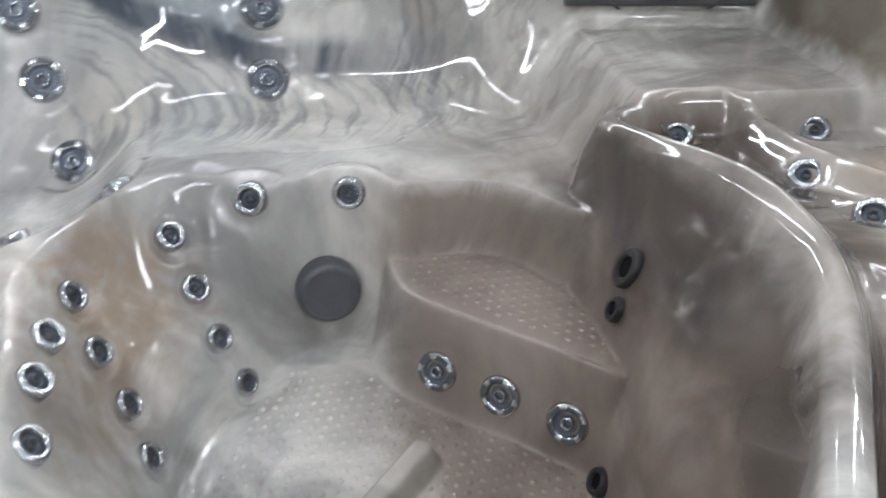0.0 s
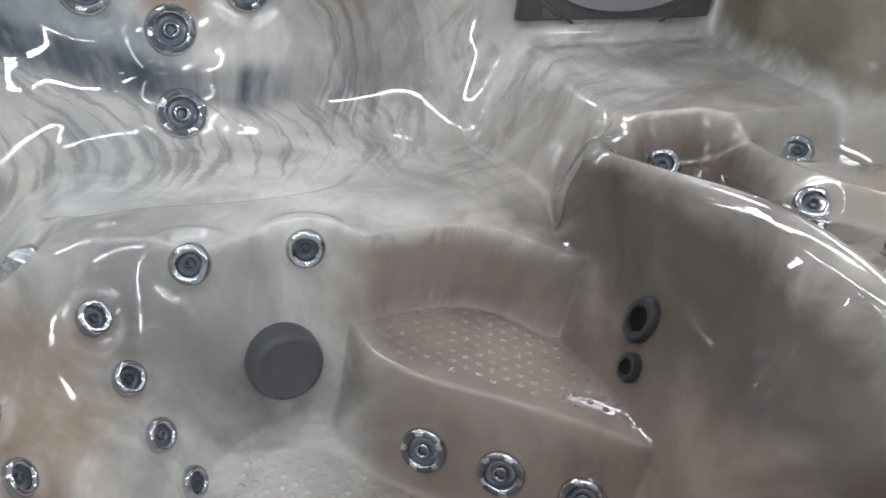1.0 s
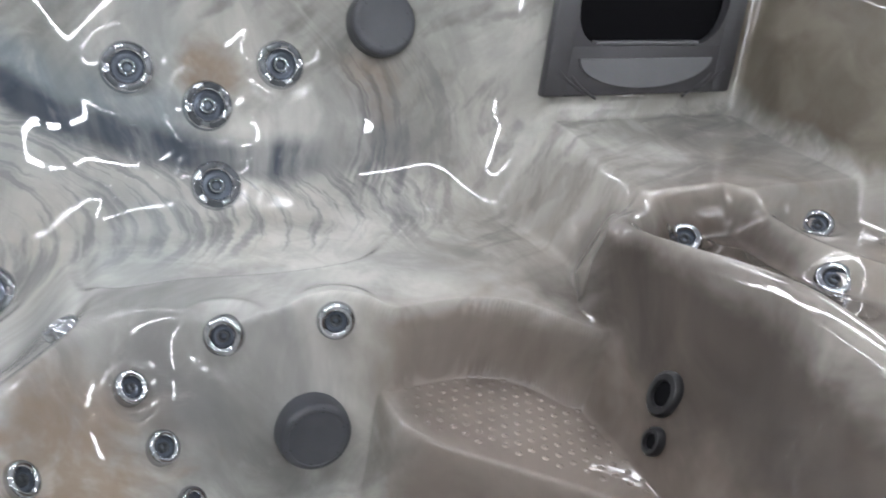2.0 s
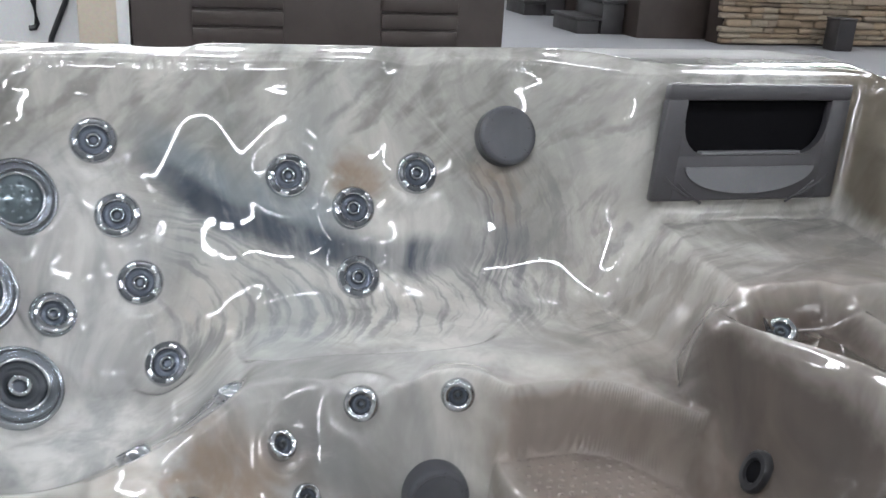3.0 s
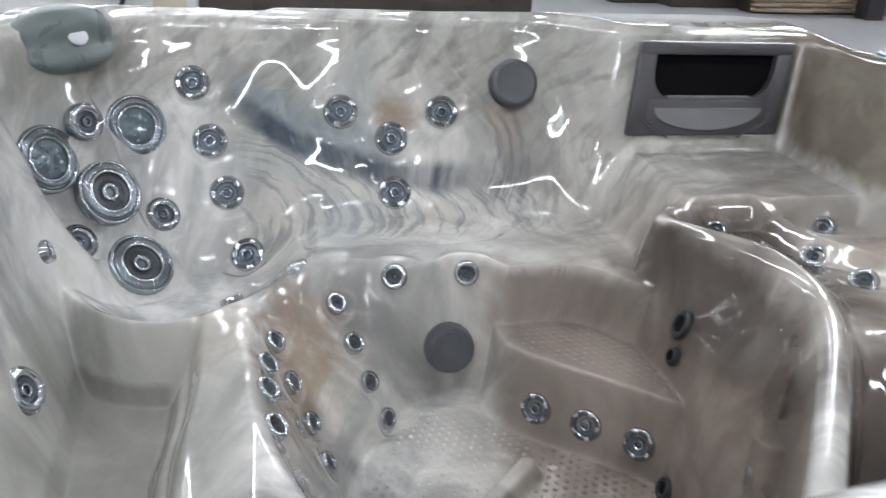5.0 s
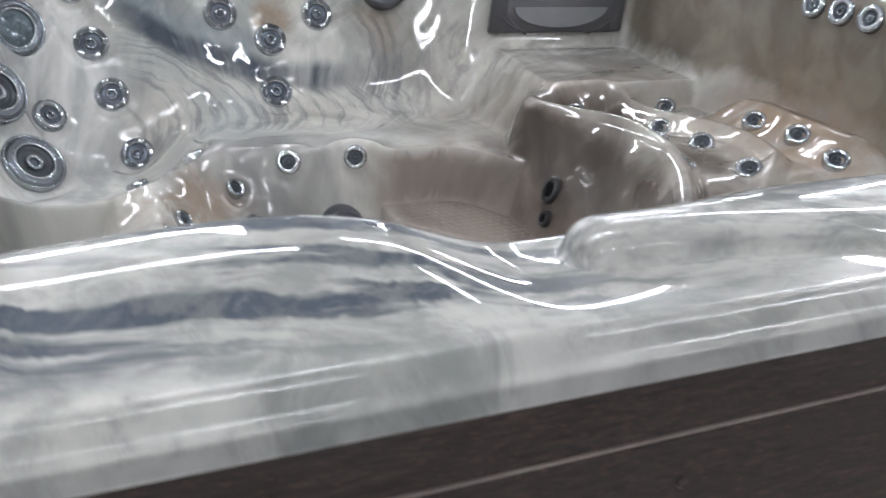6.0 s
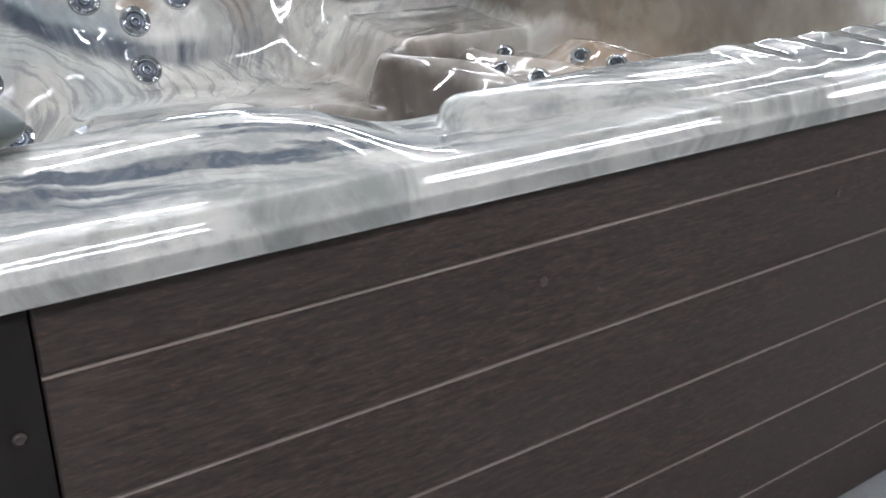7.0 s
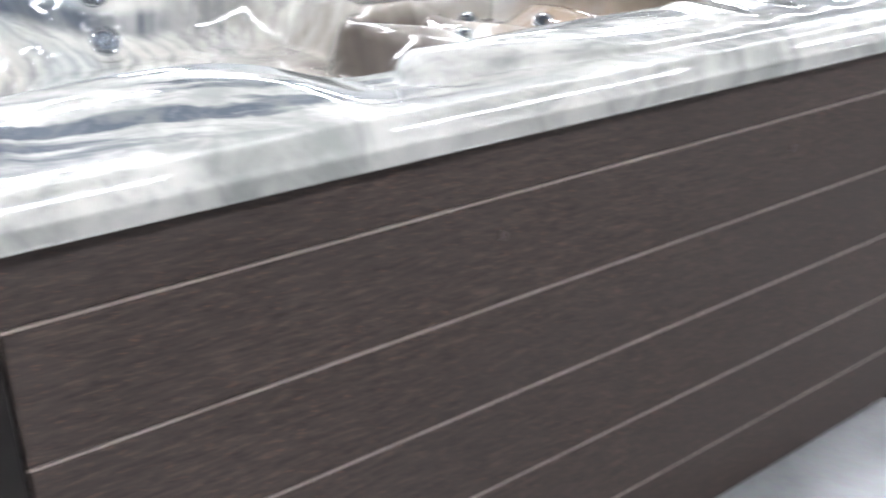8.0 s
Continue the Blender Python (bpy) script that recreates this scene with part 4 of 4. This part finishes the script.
# ---------------------------------------------------------------- skirt
def boards(m, length, lowest):
    side = new("skirt_panel")
    side.parent = tub
    side.matrix_basis = m
    for i in range(6):
        top = 0.774 if i == 0 else 0.84 - 0.14 * i - 0.002
        bm = bmesh.new()
        box(bm, -length / 2, length / 2, 0, 0.02, max(0.84 - 0.14 * (i + 1) + 0.002, lowest), top, 0.002, 1)
        part("board", bm, SKIRT, side, smooth=False)
        # thin pale strip in each gap, a painted highlight along the bevel
        if i:
            bm = bmesh.new()
            box(bm, -length / 2, length / 2, 0.0012, 0.018, 0.84 - 0.14 * i - 0.0019, 0.84 - 0.14 * i + 0.0006)
            part("groove_glint", bm, GROOVE_GLINT, side, smooth=False)
    return side


front = boards(Matrix(), 1.6, 0.006)
for x in (-0.272, 0.274):
    bm = bmesh.new()
    lathe(bm, [(0.006, 0), (0.006, 0.002), (0.004, 0.0035), (0, 0.003)], 14)
    part("screw", bm, SCREW, front).matrix_basis = pose(x, 0.0005, 0.652, 90)
boards(pose(MID_X - HALF_X + 0.05, 1.1, 0, 0, 0, -90), 1.7, 0.016)
boards(pose(MID_X + HALF_X - 0.05, 1.1, 0, 0, 0, 90), 1.7, 0.016)
boards(pose(0, Y1 - 0.04, 0, 0, 0, 180), 1.6, 0.016)
for sx in (-1, 1):
    for back in (0, 1):
        bm = bmesh.new()
        x0, x1 = 0.803, HALF_X - 0.03 + sx * MID_X
        pts = [(x0, 0.0), (x0 + 0.012, 0.0)] + [(x1 - 0.24 + 0.24 * math.sin(a), 0.24 - 0.24 * math.cos(a)) for a in np.linspace(0.03, math.pi / 2, 10)] + [(x1 - 0.03, 0.25), (x0 + 0.1, 0.10), (x0, 0.05)]
        pts = [(sx * x, (Y1 - 0.03 - y) if back else y) for x, y in pts]
        slab(bm, pts, 0.0, 0.777)
        bmesh.ops.recalc_face_normals(bm, faces=bm.faces)
        post = part("corner_post", bm, POST, tub, smooth=False)
        if not back:
            bm = bmesh.new()
            lathe(bm, [(0.006, 0), (0.006, 0.002), (0.004, 0.0035), (0, 0.003)], 14)
            part("screw", bm, SCREW, post).matrix_basis = pose(sx * 0.825, -0.0005, 0.652, 90)


# ---------------------------------------------------------------- room
RX0, RX1, RY0, RY1, RZ = -5.0, 12.0, -5.0, 13.0, 3.6


def structure(name, mat, label, category, *box_args):
    bm = bmesh.new()
    box(bm, *box_args)
    return tagged(part(name, bm, mat, smooth=False), label, category, kind="structure")


structure("floor", FLOOR, "mottled light grey vinyl floor", "floor", RX0, RX1, RY0, RY1, -0.1, 0.0)
structure("ceiling", CEILING, "off-white showroom ceiling", "ceiling", RX0, RX1, RY0, RY1, RZ, RZ + 0.1)
# unseen walls added to close the room and hold back side light
structure("wall_west", DIM_WALL, "unseen grey room wall, dark to cut bounced light", "wall", RX0 - 0.1, RX0, RY0, RY1, 0, RZ)
structure("wall_east", DIM_WALL, "unseen grey room wall, dark to cut bounced light", "wall", RX1, RX1 + 0.1, RY0, RY1, 0, RZ)
structure("wall_south", DIM_WALL, "unseen grey room wall, dark to cut bounced light", "wall", RX0, RX1, RY0 - 0.1, RY0, 0, RZ)
structure("wall_north", WALL, "white painted wall", "wall", RX0, RX1, RY1, RY1 + 0.1, 0, RZ)

light = None
for y in (-3.6, 0.2, 3.6, 6.3, 10.4):
    for x in (-4.21, -2.78, -1.35, 0.08, 3.0, 4.43, 7.4, 8.83):
        if light is None:
            light = tagged(new("ceiling_light"), "white ceiling batten with two bare fluorescent tubes", "ceiling light", "ceiling lights")
            bm = bmesh.new()
            box(bm, -0.71, 0.71, -0.10, 0.10, 0.035, 0.06, 0.01)
            part("housing", bm, WALL, light)
            for v in (-0.055, 0.055):
                bm = bmesh.new()
                tube(bm, [(-0.69, v, 0.02), (0.69, v, 0.02)], 0.017, 10)
                part("tube", bm, LAMP, light)
            light.matrix_basis = pose(x, y, RZ - 0.07)
        else:
            copy_thing(light, pose(x, y, RZ - 0.07))


# ---------------------------------------------------------------- things beyond the tub
def cabinet(x0, x1, y, depth, h, panels):
    c = tagged(new("display_cabinet"), "dark brown hot tub cabinet with louvred panels", "cabinet")
    bm = bmesh.new()
    box(bm, 0, x1 - x0, 0, depth, 0, h, 0.006)
    part("body", bm, CABINET, c)
    for a, b in panels:
        for k in range(9):
            bm = bmesh.new()
            box(bm, a, b, -0.018, 0.002, h - 0.10 - 0.085 * k, h - 0.03 - 0.085 * k, 0.005, 2)
            part("slat", bm, CABINET, c)
    c.matrix_basis = pose(x0, y, 0)


cabinet(-0.60, 1.29, 5.0, 1.9, 0.95, [(0.28, 0.72), (1.22, 1.63)])
cabinet(4.62, 5.68, 9.72, 1.7, 0.95, [])
cabinet(4.75, 5.9, 12.0, 0.9, 0.9, [])

b = tagged(new("storage_box"), "beige upright box beside the cabinet", "box")
bm = bmesh.new()
box(bm, 0, 0.23, 0, 0.4, 0, 1.2, 0.008)
part("body", bm, BEIGE, b)
bm = bmesh.new()
box(bm, 0.175, 0.232, -0.02, 0.0, 0, 1.2, 0.004)
part("trim", bm, WALL, b)
b.matrix_basis = pose(-0.84, 5.0, 0)
structure("wall_partition", WALL, "white wall behind the cabinet", "wall", -4.0, -0.3, 6.95, 7.05, 0, 2.1)
for way in ([(-1.27, 1.5), (-1.26, 0.9), (-1.25, 0.5), (-1.24, 0.36), (-1.255, 0.335), (-1.29, 0.33)], [(-0.90, 1.5), (-0.96, 0.85), (-1.05, 0.52), (-1.12, 0.36), (-1.16, 0.27), (-1.20, 0.05)]):
    bm = bmesh.new()
    tube(bm, [(x, 6.93, z) for x, z in way], 0.018, 8)
    tagged(part("cable", bm, CABLE), "black cable hanging on the white wall", "cable", "cables on the wall")


def steps(x, y, turn):
    s = tagged(new("tub_steps"), "dark two-step plastic spa steps on the floor", "steps")
    for i in range(2):
        bm = bmesh.new()
        box(bm, 0, 0.75, 0.3 * i, 0.32 + 0.3 * i, 0.19 * (i + 1) - 0.04, 0.19 * (i + 1), 0.008)
        part("tread", bm, STEPS, s)
        bm = bmesh.new()
        box(bm, 0.03, 0.72, 0.3 * i + 0.03, 0.3 * i + 0.30, 0, 0.19 * (i + 1) - 0.042, 0.008)
        part("riser", bm, STEPS, s)
    s.matrix_basis = pose(x, y, 0, 0, 0, turn)


steps(4.0, 10.75, -90)
steps(4.12, 12.7, -90)
p = tagged(new("bollard"), "low dark blue post in front of the stone wall", "post")
bm = bmesh.new()
box(bm, -0.11, 0.11, -0.11, 0.11, 0, 0.33, 0.01)
part("shaft", bm, STEPS, p)
bm = bmesh.new()
box(bm, -0.118, 0.118, -0.118, 0.118, 0.33, 0.35, 0.006)
part("cap", bm, STEPS, p)
p.matrix_basis = pose(6.68, 8.95, 0)

# stone wall at the back, laid in courses of loose-length stones
veneer = structure("wall_stone", CABINET, "wall of stacked tan and brown stone veneer", "wall", 5.42, 12.0, 9.30, 9.6, 0, 0.80)
rng = random.Random(4)
shapes = []
for n in range(8):
    bm = bmesh.new()
    box(bm, -0.5, 0.5, -0.5, 0.5, -0.5, 0.5, 0.06, 1)
    for v in bm.verts:
        v.co.x += rng.uniform(-0.03, 0.03)
        v.co.z += rng.uniform(-0.05, 0.05)
    shapes.append(mesh_of("stone", bm, STONE))
z = 0.02
while z < 0.74:
    h = rng.uniform(0.045, 0.085)
    x = 5.38 + rng.uniform(-0.03, 0.06)
    while x < 10.2:
        w = rng.uniform(0.12, 0.36)
        if w > 0:
            s = new("stone", rng.choice(shapes))
            s.parent = veneer
            s.matrix_basis = Matrix.Translation((x + w / 2, 9.285 + rng.uniform(-0.035, 0.025), z + h / 2)) @ Matrix.Diagonal((w - 0.01, 0.1, h - 0.008, 1))
        x += w
    z += h
